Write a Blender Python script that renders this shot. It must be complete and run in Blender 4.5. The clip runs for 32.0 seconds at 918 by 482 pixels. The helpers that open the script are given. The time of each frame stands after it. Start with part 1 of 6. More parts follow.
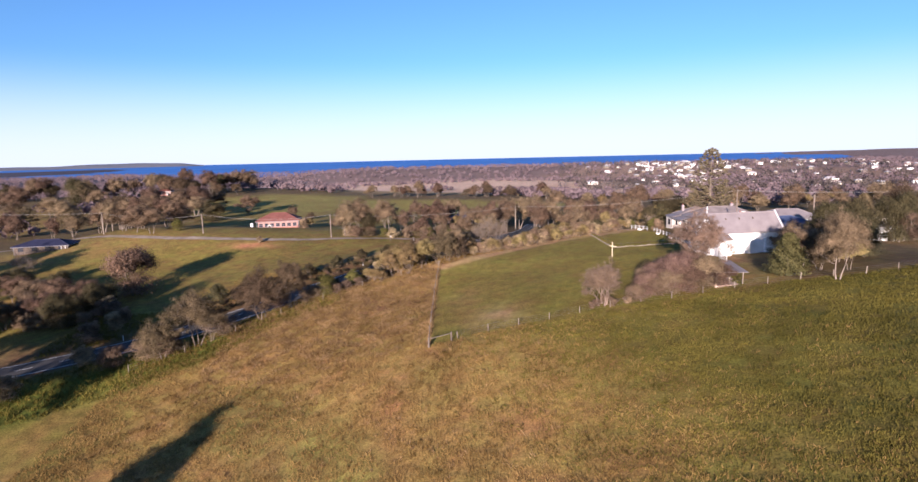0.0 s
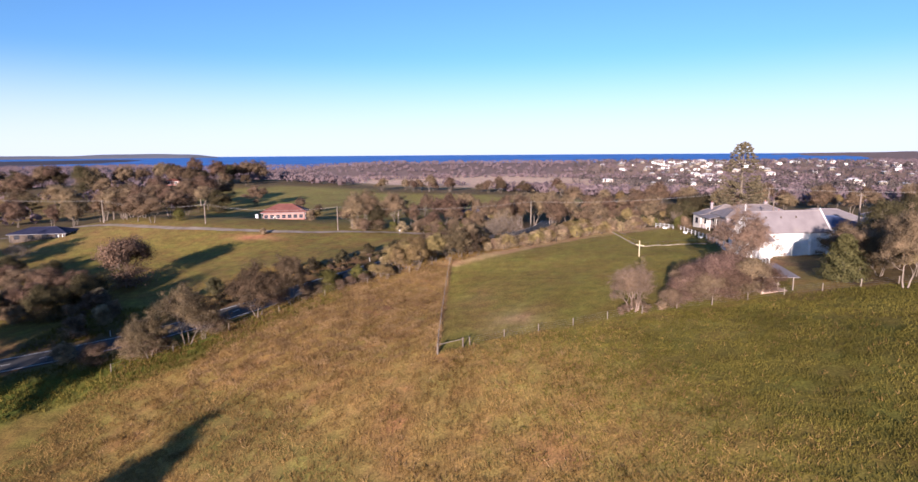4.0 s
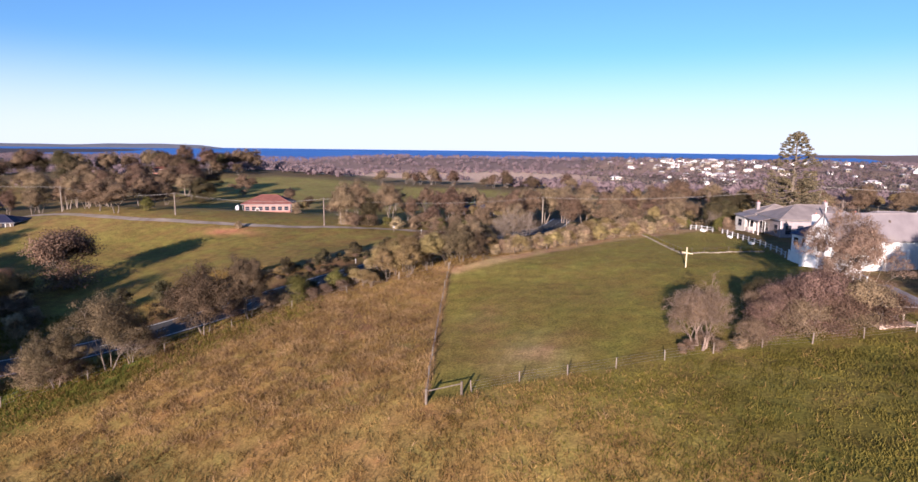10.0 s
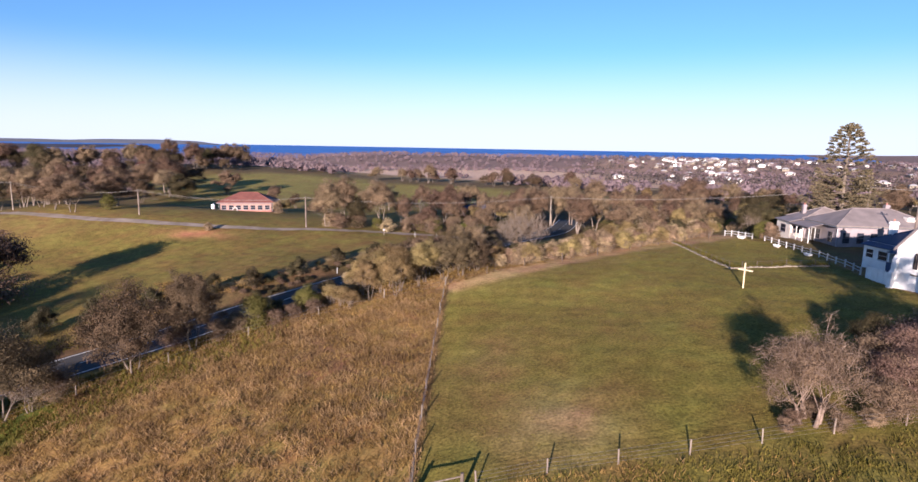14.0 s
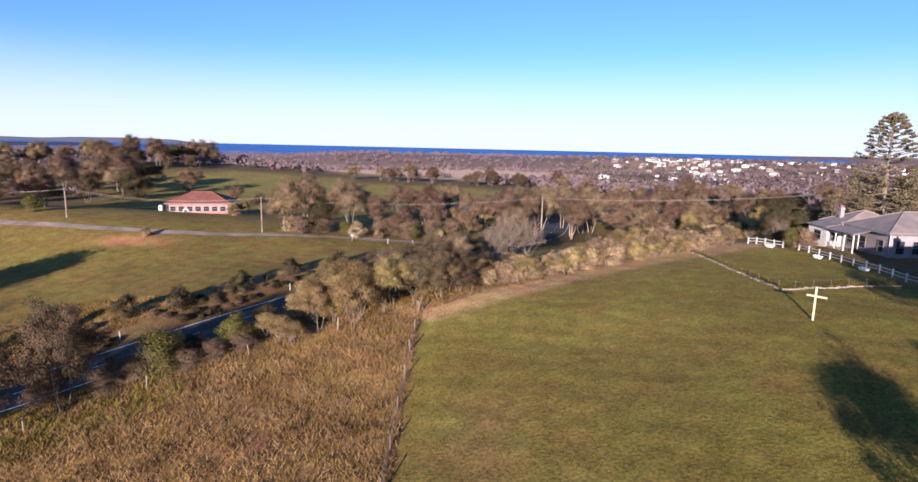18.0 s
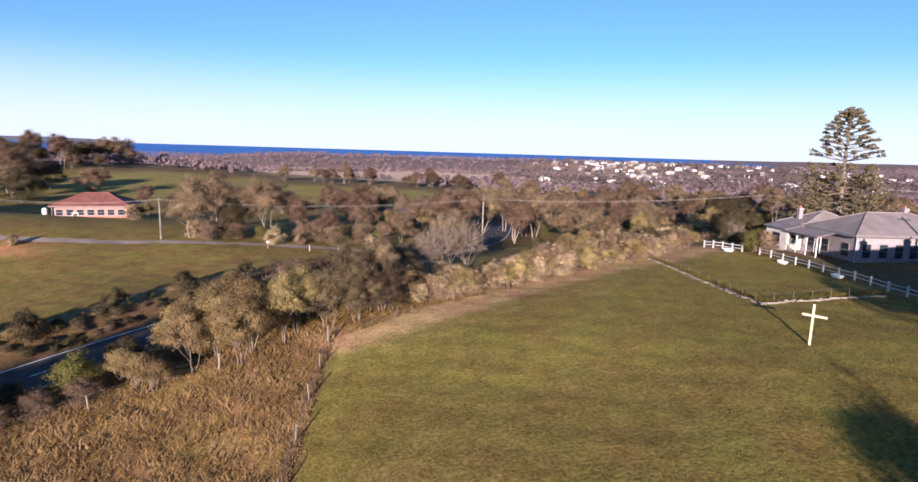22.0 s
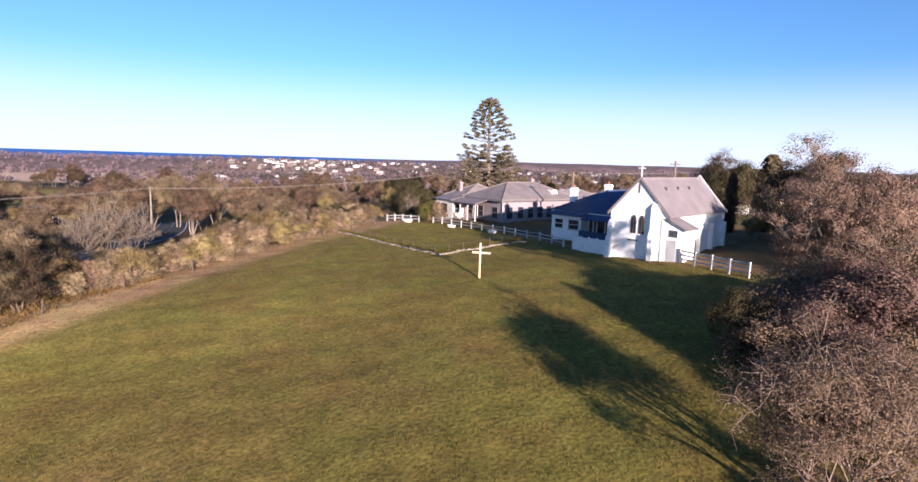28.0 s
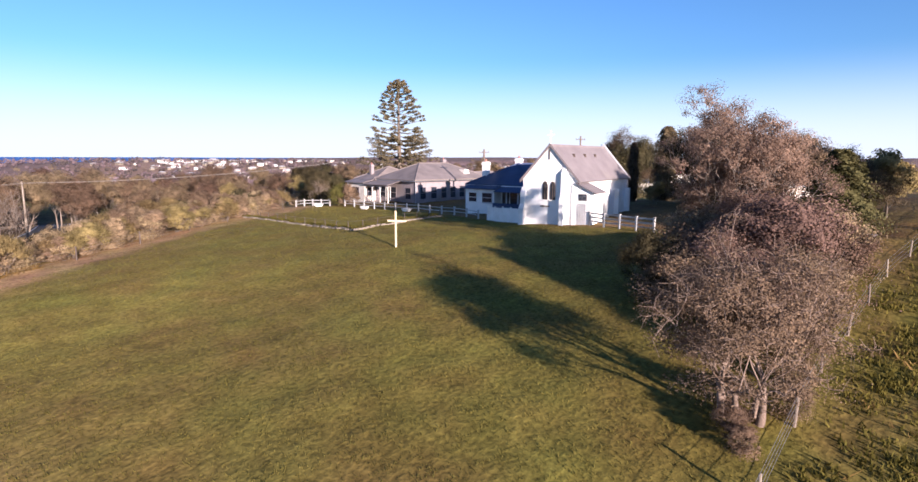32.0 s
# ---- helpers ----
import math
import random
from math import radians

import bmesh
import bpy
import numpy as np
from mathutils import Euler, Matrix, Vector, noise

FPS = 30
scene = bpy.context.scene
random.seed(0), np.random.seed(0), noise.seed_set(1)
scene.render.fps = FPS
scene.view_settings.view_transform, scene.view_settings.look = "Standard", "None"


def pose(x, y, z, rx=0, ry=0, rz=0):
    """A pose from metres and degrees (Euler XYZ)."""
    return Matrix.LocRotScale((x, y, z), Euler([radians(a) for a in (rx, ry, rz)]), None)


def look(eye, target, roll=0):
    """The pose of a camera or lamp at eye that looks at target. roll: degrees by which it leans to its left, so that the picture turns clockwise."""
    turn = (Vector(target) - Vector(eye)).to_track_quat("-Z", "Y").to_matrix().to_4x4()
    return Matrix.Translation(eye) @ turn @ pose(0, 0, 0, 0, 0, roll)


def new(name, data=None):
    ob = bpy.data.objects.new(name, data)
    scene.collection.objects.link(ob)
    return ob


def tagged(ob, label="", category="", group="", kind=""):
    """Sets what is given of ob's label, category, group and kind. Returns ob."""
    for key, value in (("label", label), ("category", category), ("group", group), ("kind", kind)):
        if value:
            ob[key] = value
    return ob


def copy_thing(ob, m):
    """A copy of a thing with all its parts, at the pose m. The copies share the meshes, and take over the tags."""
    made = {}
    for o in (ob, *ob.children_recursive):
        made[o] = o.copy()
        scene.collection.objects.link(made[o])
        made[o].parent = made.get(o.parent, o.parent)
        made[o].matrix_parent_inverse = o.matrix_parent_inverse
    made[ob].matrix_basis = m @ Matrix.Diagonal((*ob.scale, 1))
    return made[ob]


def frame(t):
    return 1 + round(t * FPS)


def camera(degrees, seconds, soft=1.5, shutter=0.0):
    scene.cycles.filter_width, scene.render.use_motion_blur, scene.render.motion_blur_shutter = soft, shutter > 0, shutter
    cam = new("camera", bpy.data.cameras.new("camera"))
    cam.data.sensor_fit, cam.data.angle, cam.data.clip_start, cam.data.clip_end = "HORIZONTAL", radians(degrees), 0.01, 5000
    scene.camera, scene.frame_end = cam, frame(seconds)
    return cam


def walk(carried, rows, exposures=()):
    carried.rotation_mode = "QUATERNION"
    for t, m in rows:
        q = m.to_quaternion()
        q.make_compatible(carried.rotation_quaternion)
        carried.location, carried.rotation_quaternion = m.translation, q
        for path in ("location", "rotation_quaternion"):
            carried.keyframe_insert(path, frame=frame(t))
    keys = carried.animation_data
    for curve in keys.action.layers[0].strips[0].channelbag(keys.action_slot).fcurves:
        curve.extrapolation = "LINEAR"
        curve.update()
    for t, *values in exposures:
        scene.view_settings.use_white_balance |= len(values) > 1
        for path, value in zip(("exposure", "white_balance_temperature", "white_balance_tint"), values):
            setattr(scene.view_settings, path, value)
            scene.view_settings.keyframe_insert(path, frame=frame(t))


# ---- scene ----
cam = camera(78.4, 32.0, 1.5)
PATH = [
    (0, (-25.963, -98.372, 18.01), (-25.985, -96.393, 17.716), -1.3),
    (0.5, (-25.878, -97.46, 17.915), (-25.931, -95.483, 17.618), -1.2),
    (1, (-25.874, -96.573, 17.791), (-25.934, -94.596, 17.493), -1.1),
    (1.5, (-25.922, -95.713, 17.651), (-25.987, -93.737, 17.351), -1.0),
    (2, (-26.04, -94.892, 17.5), (-26.105, -92.916, 17.199), -0.9),
    (2.5, (-26.196, -93.975, 17.315), (-26.259, -91.999, 17.012), -0.8),
    (3, (-26.338, -92.998, 17.129), (-26.397, -91.022, 16.825), -0.6),
    (3.5, (-26.463, -91.943, 16.954), (-26.52, -89.968, 16.648), -0.5),
    (5.5, (-26.458, -87.113, 16.167), (-26.532, -85.139, 15.857), 0.0),
    (6, (-26.411, -85.932, 16.022), (-26.48, -83.958, 15.708), 0.1),
    (6.5, (-26.435, -84.772, 15.851), (-26.501, -82.797, 15.538), 0.1),
    (7, (-26.522, -83.474, 15.656), (-26.588, -81.499, 15.343), 0.2),
    (7.5, (-26.606, -81.968, 15.481), (-26.671, -79.993, 15.166), 0.3),
    (8, (-26.653, -80.405, 15.3), (-26.719, -78.432, 14.985), 0.4),
    (8.5, (-26.646, -78.686, 15.142), (-26.715, -76.713, 14.825), 0.6),
    (9, (-26.703, -76.779, 15.001), (-26.774, -74.806, 14.681), 0.6),
    (9.5, (-26.746, -74.622, 14.867), (-26.817, -72.649, 14.547), 0.6),
    (10, (-26.763, -72.434, 14.738), (-26.835, -70.461, 14.416), 0.7),
    (10.5, (-26.78, -70.433, 14.578), (-26.852, -68.461, 14.255), 0.7),
    (11, (-26.856, -68.471, 14.479), (-26.926, -66.498, 14.156), 0.8),
    (11.5, (-26.928, -66.693, 14.358), (-26.998, -64.72, 14.033), 0.8),
    (12, (-26.991, -64.864, 14.232), (-27.059, -62.892, 13.905), 0.9),
    (12.5, (-27.004, -62.929, 14.134), (-27.072, -60.958, 13.806), 0.9),
    (13, (-26.95, -61.124, 14.034), (-27.02, -59.152, 13.705), 1.0),
    (13.5, (-27.227, -59.284, 13.919), (-27.293, -57.313, 13.59), 1.0),
    (15.5, (-27.685, -51.551, 13.38), (-27.747, -49.58, 13.05), 1.1),
    (16, (-27.726, -49.609, 13.269), (-27.841, -47.64, 12.937), 1.2),
    (16.5, (-27.715, -47.681, 13.122), (-27.857, -45.714, 12.79), 1.2),
    (17, (-27.653, -45.772, 12.935), (-27.766, -43.803, 12.604), 1.2),
    (17.5, (-27.537, -43.876, 12.747), (-27.593, -41.905, 12.418), 1.3),
    (18, (-27.442, -42.113, 12.569), (-27.445, -40.14, 12.241), 1.3),
    (18.5, (-27.347, -40.277, 12.406), (-27.325, -38.304, 12.079), 1.4),
    (19, (-27.178, -38.582, 12.27), (-27.152, -36.609, 11.943), 1.4),
    (19.5, (-27.002, -37.239, 12.108), (-26.977, -35.266, 11.782), 1.5),
    (20, (-26.759, -35.959, 11.972), (-26.727, -33.986, 11.648), 1.5),
    (20.5, (-26.486, -34.789, 11.823), (-26.42, -32.816, 11.5), 1.5),
    (21, (-26.187, -33.681, 11.666), (-26.072, -31.71, 11.345), 1.6),
    (21.5, (-25.877, -32.655, 11.541), (-25.717, -30.687, 11.222), 1.7),
    (22, (-25.716, -31.853, 11.436), (-25.517, -29.888, 11.122), 1.7),
    (22.5, (-25.692, -31.413, 11.342), (-25.398, -29.459, 11.031), 1.7),
    (23, (-25.714, -31.317, 11.204), (-25.277, -29.39, 10.897), 1.8),
    (23.5, (-25.82, -31.325, 11.035), (-25.306, -29.417, 10.731), 2.0),
    (24, (-25.937, -31.376, 10.903), (-25.364, -29.484, 10.6), 1.9),
    (24.5, (-25.995, -31.351, 10.77), (-25.326, -29.491, 10.469), 1.8),
    (25, (-26.086, -31.494, 10.575), (-25.318, -29.672, 10.278), 1.9),
    (25.5, (-26.154, -31.619, 10.359), (-25.315, -29.828, 10.063), 1.8),
    (26, (-26.148, -31.661, 10.129), (-25.242, -29.903, 9.833), 1.6),
    (26.5, (-26.023, -31.603, 9.897), (-25.02, -29.897, 9.604), 1.6),
    (28.5, (-26.142, -31.772, 8.172), (-24.895, -30.234, 7.892), 1.4),
    (29, (-26.131, -31.702, 7.86), (-24.826, -30.212, 7.58), 1.0),
    (29.5, (-26.07, -31.62, 7.488), (-24.694, -30.196, 7.207), 1.1),
    (30, (-25.992, -31.583, 7.086), (-24.572, -30.203, 6.807), 1.0),
    (30.5, (-25.885, -31.485, 6.864), (-24.458, -30.112, 6.583), 1.1),
    (31, (-25.838, -31.399, 6.7), (-24.411, -30.026, 6.417), 0.9),
    (31.5, (-25.883, -31.364, 6.556), (-24.457, -29.992, 6.268), 0.6),
    (32, (-25.929, -31.359, 6.424), (-24.505, -29.986, 6.132), 0.2),
]
walk(cam, [(t, look(eye, target, roll)) for t, eye, target, roll in PATH], [(0, 1.55, 5700, 24), (26.5, 1.55, 5700, 24), (28.5, 1.62, 5700, 24), (32, 1.62, 5700, 24)])

# ---- light ----
SUN_TURN, SUN_RISE = 195.5, 11.3
world = bpy.data.worlds.new("sky")
scene.world = world
world.use_nodes = True
sky = world.node_tree.nodes.new("ShaderNodeTexSky")
sky.sky_type, sky.sun_disc = "NISHITA", False
sky.sun_elevation, sky.sun_rotation = radians(SUN_RISE), radians(SUN_TURN)
sky.altitude, sky.air_density, sky.dust_density, sky.ozone_density = 60, 1.0, 0.35, 3.2
world.node_tree.nodes["Background"].inputs["Strength"].default_value = 0.056
haze = world.node_tree.nodes.new("ShaderNodeMix")
haze.data_type, haze.blend_type = "RGBA", "MULTIPLY"
haze.inputs["Factor"].default_value = 1.0
haze.inputs["B"].default_value = (0.78, 1.0, 1.14, 1)
world.node_tree.links.new(sky.outputs[0], haze.inputs["A"])
# pale haze low over the horizon
way, split, low, veil = (world.node_tree.nodes.new("ShaderNode" + k) for k in ("TexCoord", "SeparateXYZ", "MapRange", "Mix"))
veil.data_type = "RGBA"
low.interpolation_type = "SMOOTHSTEP"
low.inputs[1].default_value, low.inputs[2].default_value, low.inputs[3].default_value, low.inputs[4].default_value = 0.0, 0.17, 0.85, 0.0
veil.inputs["B"].default_value = (6.1, 6.5, 6.9, 1)
for a, b in ((way.outputs["Generated"], split.inputs[0]), (split.outputs["Z"], low.inputs[0]), (low.outputs[0], veil.inputs["Factor"]), (haze.outputs["Result"], veil.inputs["A"]), (veil.outputs["Result"], world.node_tree.nodes["Background"].inputs["Color"])):
    world.node_tree.links.new(a, b)
sun = new("sun", bpy.data.lights.new("sun", "SUN"))
sun.data.energy, sun.data.angle, sun.data.color = 4.9, radians(0.53), (1.0, 0.83, 0.63)
sun_way = Vector((math.sin(radians(SUN_TURN)) * math.cos(radians(SUN_RISE)), math.cos(radians(SUN_TURN)) * math.cos(radians(SUN_RISE)), math.sin(radians(SUN_RISE))))
sun.matrix_world = look(Vector((0, 0, 60)) + sun_way * 100, Vector((0, 0, 60)))


# ---- materials ----
def surface(name, dark, light, scale=4.0, rough=0.8, bump=0.0, fine=40.0, metal=0.0, stain=None, vary=0.0, leaf=0.0, stretch=(1, 1, 1)):
    """A surface between two colours: broad and fine noise, stains, relief; vary: how far single objects differ; leaf: light that comes through."""
    m = bpy.data.materials.new(name)
    m.use_nodes = True
    n, l = m.node_tree.nodes, m.node_tree.links
    bsdf = n["Principled BSDF"]
    where = n.new("ShaderNodeTexCoord")
    mapping = n.new("ShaderNodeMapping")
    mapping.inputs["Scale"].default_value = stretch
    l.new(where.outputs["Object"], mapping.inputs["Vector"])
    broad, tiny = n.new("ShaderNodeTexNoise"), n.new("ShaderNodeTexNoise")
    for tex, s in ((broad, scale), (tiny, fine)):
        tex.inputs["Scale"].default_value, tex.inputs["Detail"].default_value = s, 5
        l.new(mapping.outputs[0], tex.inputs["Vector"])
    add = n.new("ShaderNodeMath")
    add.operation = "MULTIPLY_ADD"
    add.inputs[1].default_value = 0.45
    l.new(tiny.outputs["Fac"], add.inputs[0])
    half = n.new("ShaderNodeMath")
    half.operation = "MULTIPLY_ADD"
    half.inputs[1].default_value, half.inputs[2].default_value = 0.9, -0.18
    l.new(broad.outputs["Fac"], half.inputs[0])
    l.new(half.outputs[0], add.inputs[2])
    ramp = n.new("ShaderNodeValToRGB")
    ramp.color_ramp.elements[0].position, ramp.color_ramp.elements[1].position = 0.28, 0.72
    ramp.color_ramp.elements[0].color, ramp.color_ramp.elements[1].color = (*dark, 1), (*light, 1)
    l.new(add.outputs[0], ramp.inputs[0])
    colour = ramp.outputs[0]
    if stain:
        spots = n.new("ShaderNodeTexNoise")
        spots.inputs["Scale"].default_value, spots.inputs["Detail"].default_value = scale * 0.35, 6
        l.new(where.outputs["Object"], spots.inputs["Vector"])
        mask = n.new("ShaderNodeMapRange")
        mask.inputs[1].default_value, mask.inputs[2].default_value = 0.52, 0.72
        l.new(spots.outputs["Fac"], mask.inputs[0])
        mix = n.new("ShaderNodeMix")
        mix.data_type = "RGBA"
        l.new(mask.outputs[0], mix.inputs["Factor"])
        l.new(colour, mix.inputs["A"])
        mix.inputs["B"].default_value = (*stain, 1)
        colour = mix.outputs["Result"]
    if vary:
        info = n.new("ShaderNodeObjectInfo")
        span = n.new("ShaderNodeMapRange")
        span.inputs[3].default_value, span.inputs[4].default_value = 1 - vary, 1 + vary
        l.new(info.outputs["Random"], span.inputs[0])
        tint = n.new("ShaderNodeHueSaturation")
        l.new(span.outputs[0], tint.inputs["Value"])
        hue = n.new("ShaderNodeMapRange")
        hue.inputs[3].default_value, hue.inputs[4].default_value = 0.5 - vary * 0.06, 0.5 + vary * 0.06
        l.new(info.outputs["Random"], hue.inputs[0])
        l.new(hue.outputs[0], tint.inputs["Hue"])
        l.new(colour, tint.inputs["Color"])
        colour = tint.outputs[0]
    if leaf:
        geo = n.new("ShaderNodeNewGeometry")
        span = n.new("ShaderNodeMapRange")
        span.inputs[3].default_value, span.inputs[4].default_value = 0.86, 1.14
        l.new(geo.outputs["Random Per Island"], span.inputs[0])
        tint = n.new("ShaderNodeHueSaturation")
        l.new(span.outputs[0], tint.inputs["Value"])
        l.new(colour, tint.inputs["Color"])
        colour = tint.outputs[0]
        through_it = n.new("ShaderNodeBsdfTranslucent")
        l.new(colour, through_it.inputs["Color"])
        both = n.new("ShaderNodeMixShader")
        both.inputs[0].default_value = leaf
        l.new(bsdf.outputs[0], both.inputs[1])
        l.new(through_it.outputs[0], both.inputs[2])
        l.new(both.outputs[0], n["Material Output"].inputs["Surface"])
    l.new(colour, bsdf.inputs["Base Color"])
    bsdf.inputs["Roughness"].default_value, bsdf.inputs["Metallic"].default_value = rough, metal
    bsdf.inputs["Specular IOR Level"].default_value = 0.08 if leaf else 0.25 if rough > 0.6 else 0.5
    if bump:
        relief = n.new("ShaderNodeBump")
        relief.inputs["Strength"].default_value, relief.inputs["Distance"].default_value = 0.6, bump
        l.new(add.outputs[0], relief.inputs["Height"])
        l.new(relief.outputs[0], bsdf.inputs["Normal"])
    return m


M_BARK = surface("grey bark", (0.070, 0.054, 0.041), (0.205, 0.165, 0.130), 3, 0.9, 0.02, 20, stretch=(1, 1, 0.3))
M_PALE_BARK = surface("pale gum bark", (0.12, 0.092, 0.072), (0.29, 0.235, 0.19), 2, 0.85, 0.01, 14, stretch=(1, 1, 0.3))
M_DEAD = surface("weathered dead wood", (0.098, 0.068, 0.051), (0.281, 0.207, 0.162), 2, 0.9, 0.01, 16)
M_GUM = surface("gum leaves", (0.046, 0.033, 0.022), (0.300, 0.202, 0.128), 0.8, 0.6, 0, 6, vary=0.3, leaf=0.35)
M_OLIVE = surface("olive leaves", (0.095, 0.070, 0.043), (0.51, 0.370, 0.222), 0.8, 0.6, 0, 6, vary=0.3, leaf=0.35)
M_GREEN = surface("bright green leaves", (0.072, 0.072, 0.020), (0.200, 0.172, 0.052), 0.8, 0.6, 0, 6, vary=0.25, leaf=0.35)
M_DARKLEAF = surface("dark leaves", (0.026, 0.024, 0.013), (0.115, 0.092, 0.046), 0.8, 0.6, 0, 6, vary=0.25, leaf=0.3)
M_RUSSET = surface("reddish brown leaves", (0.072, 0.050, 0.032), (0.300, 0.208, 0.132), 0.8, 0.7, 0, 6, vary=0.2, leaf=0.35)
M_PINE = surface("pine needles", (0.054, 0.048, 0.025), (0.203, 0.162, 0.095), 1.2, 0.6, 0, 8, vary=0.1, leaf=0.12)
# pale mauve haze of the distance is mixed into this leaf colour
M_HAZY_WOODS = surface("hazy distant woods", (0.166, 0.123, 0.128), (0.300, 0.217, 0.222), 0.02, 0.8, 0, 0.3, leaf=0.5)
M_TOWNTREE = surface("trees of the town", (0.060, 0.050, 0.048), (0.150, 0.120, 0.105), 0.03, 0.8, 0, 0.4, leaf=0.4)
M_WHITE = surface("white weatherboard paint", (0.74, 0.73, 0.70), (0.84, 0.83, 0.81), 1.2, 0.55, 0.002, 60, stain=(0.62, 0.60, 0.56))
M_TRIM = surface("white trim paint", (0.70, 0.69, 0.66), (0.83, 0.82, 0.79), 3, 0.5, 0.001, 60)
M_CREAM = surface("cream painted wall", (0.58, 0.53, 0.47), (0.72, 0.66, 0.58), 1.0, 0.7, 0.002, 50, stain=(0.48, 0.42, 0.36))
M_MAUVE = surface("faded mauve-grey weatherboard", (0.192, 0.164, 0.170), (0.288, 0.244, 0.251), 1.0, 0.75, 0.002, 50, stain=(0.21, 0.175, 0.165))
M_GREYROOF = surface("grey painted metal roof", (0.165, 0.140, 0.142), (0.225, 0.195, 0.194), 0.7, 0.65, 0, 22, stain=(0.25, 0.22, 0.20))
M_BLUEROOF = surface("dark blue metal roof", (0.034, 0.050, 0.105), (0.062, 0.084, 0.155), 0.7, 0.75, 0, 22, stain=(0.06, 0.07, 0.105))
M_MAUVEROOF = surface("faded mauve-grey iron roof", (0.140, 0.116, 0.108), (0.235, 0.195, 0.182), 0.7, 0.6, 0, 22, stain=(0.21, 0.175, 0.16))
M_BANK = surface("dark olive-brown bank leaves", (0.040, 0.031, 0.018), (0.195, 0.138, 0.080), 0.8, 0.6, 0, 6, vary=0.25, leaf=0.35)
M_THICKET = surface("grey-brown thicket leaves", (0.055, 0.036, 0.029), (0.313, 0.198, 0.152), 0.9, 0.7, 0, 7, vary=0.2, leaf=0.35)
M_OLDPOST = surface("dark weathered timber", (0.075, 0.058, 0.044), (0.20, 0.165, 0.13), 3, 0.9, 0.004, 24, vary=0.25, stretch=(1, 1, 0.25))
M_FENCE = surface("weathered white fence paint", (0.32, 0.31, 0.30), (0.50, 0.49, 0.47), 3, 0.6, 0.001, 50, vary=0.1)
M_CONIFER = surface("dark green conifer sprays", (0.045, 0.048, 0.017), (0.173, 0.156, 0.061), 0.9, 0.7, 0, 7, vary=0.15, leaf=0.3)
M_SAPLING = surface("golden sapling leaves", (0.075, 0.054, 0.022), (0.41, 0.30, 0.135), 0.8, 0.6, 0, 6, vary=0.22, leaf=0.35)
M_SHEDROOF = surface("very dark violet-blue iron roof", (0.014, 0.015, 0.036), (0.026, 0.027, 0.058), 0.7, 0.8, 0, 22)
M_REDROOF = surface("terracotta roof", (0.12, 0.045, 0.036), (0.21, 0.078, 0.06), 1.2, 0.8, 0.01, 14, stain=(0.20, 0.08, 0.06))
M_BRICK = surface("red brick", (0.24, 0.105, 0.085), (0.35, 0.165, 0.13), 1.5, 0.85, 0.004, 30, vary=0.1)
M_PINKBRICK = surface("weathered pinkish brick", (0.26, 0.150, 0.125), (0.38, 0.235, 0.20), 1.5, 0.85, 0.004, 30)
M_GLASS = surface("dark window glass", (0.012, 0.014, 0.02), (0.035, 0.04, 0.055), 1, 0.08, 0, 5)
M_POST = surface("weathered grey timber", (0.115, 0.088, 0.068), (0.29, 0.24, 0.195), 3, 0.9, 0.004, 24, vary=0.25, stretch=(1, 1, 0.25))
M_RAWPINE = surface("pale raw timber", (0.40, 0.32, 0.20), (0.57, 0.48, 0.32), 2, 0.75, 0.002, 24, stretch=(1, 1, 0.2))
M_WIRE = surface("galvanised wire", (0.25, 0.24, 0.23), (0.42, 0.40, 0.38), 3, 0.45, 0, 20, metal=0.8)
M_CABLE = surface("weathered power cable", (0.22, 0.20, 0.18), (0.36, 0.33, 0.30), 3, 0.6, 0, 20)
M_ASPHALT = surface("worn asphalt", (0.032, 0.031, 0.031), (0.062, 0.058, 0.055), 0.4, 0.9, 0.004, 30, stain=(0.08, 0.074, 0.068))
M_GRAVEL = surface("pale gravel", (0.160, 0.124, 0.098), (0.288, 0.232, 0.191), 0.5, 0.95, 0.01, 14, stain=(0.22, 0.18, 0.12))
M_LINE = surface("worn road paint", (0.50, 0.49, 0.46), (0.76, 0.75, 0.72), 2, 0.7, 0, 30)
M_STONE = surface("pale stone", (0.150, 0.126, 0.095), (0.270, 0.230, 0.182), 2, 0.9, 0.01, 16, vary=0.2)
M_METAL = surface("dull metal", (0.30, 0.30, 0.31), (0.48, 0.48, 0.50), 2, 0.4, 0, 20, metal=0.7)
M_CARWHITE = surface("white car paint", (0.72, 0.72, 0.72), (0.80, 0.80, 0.80), 2, 0.25, 0, 20)
M_PALEGREY = surface("pale grey paint", (0.36, 0.36, 0.37), (0.47, 0.47, 0.48), 2, 0.6, 0.001, 40)
M_SHEDPINK = surface("pinkish concrete", (0.45, 0.32, 0.26), (0.60, 0.45, 0.37), 1.5, 0.9, 0.004, 24)
M_DARKWOOD = surface("dark stained timber", (0.05, 0.036, 0.028), (0.13, 0.10, 0.08), 3, 0.8, 0.002, 24)


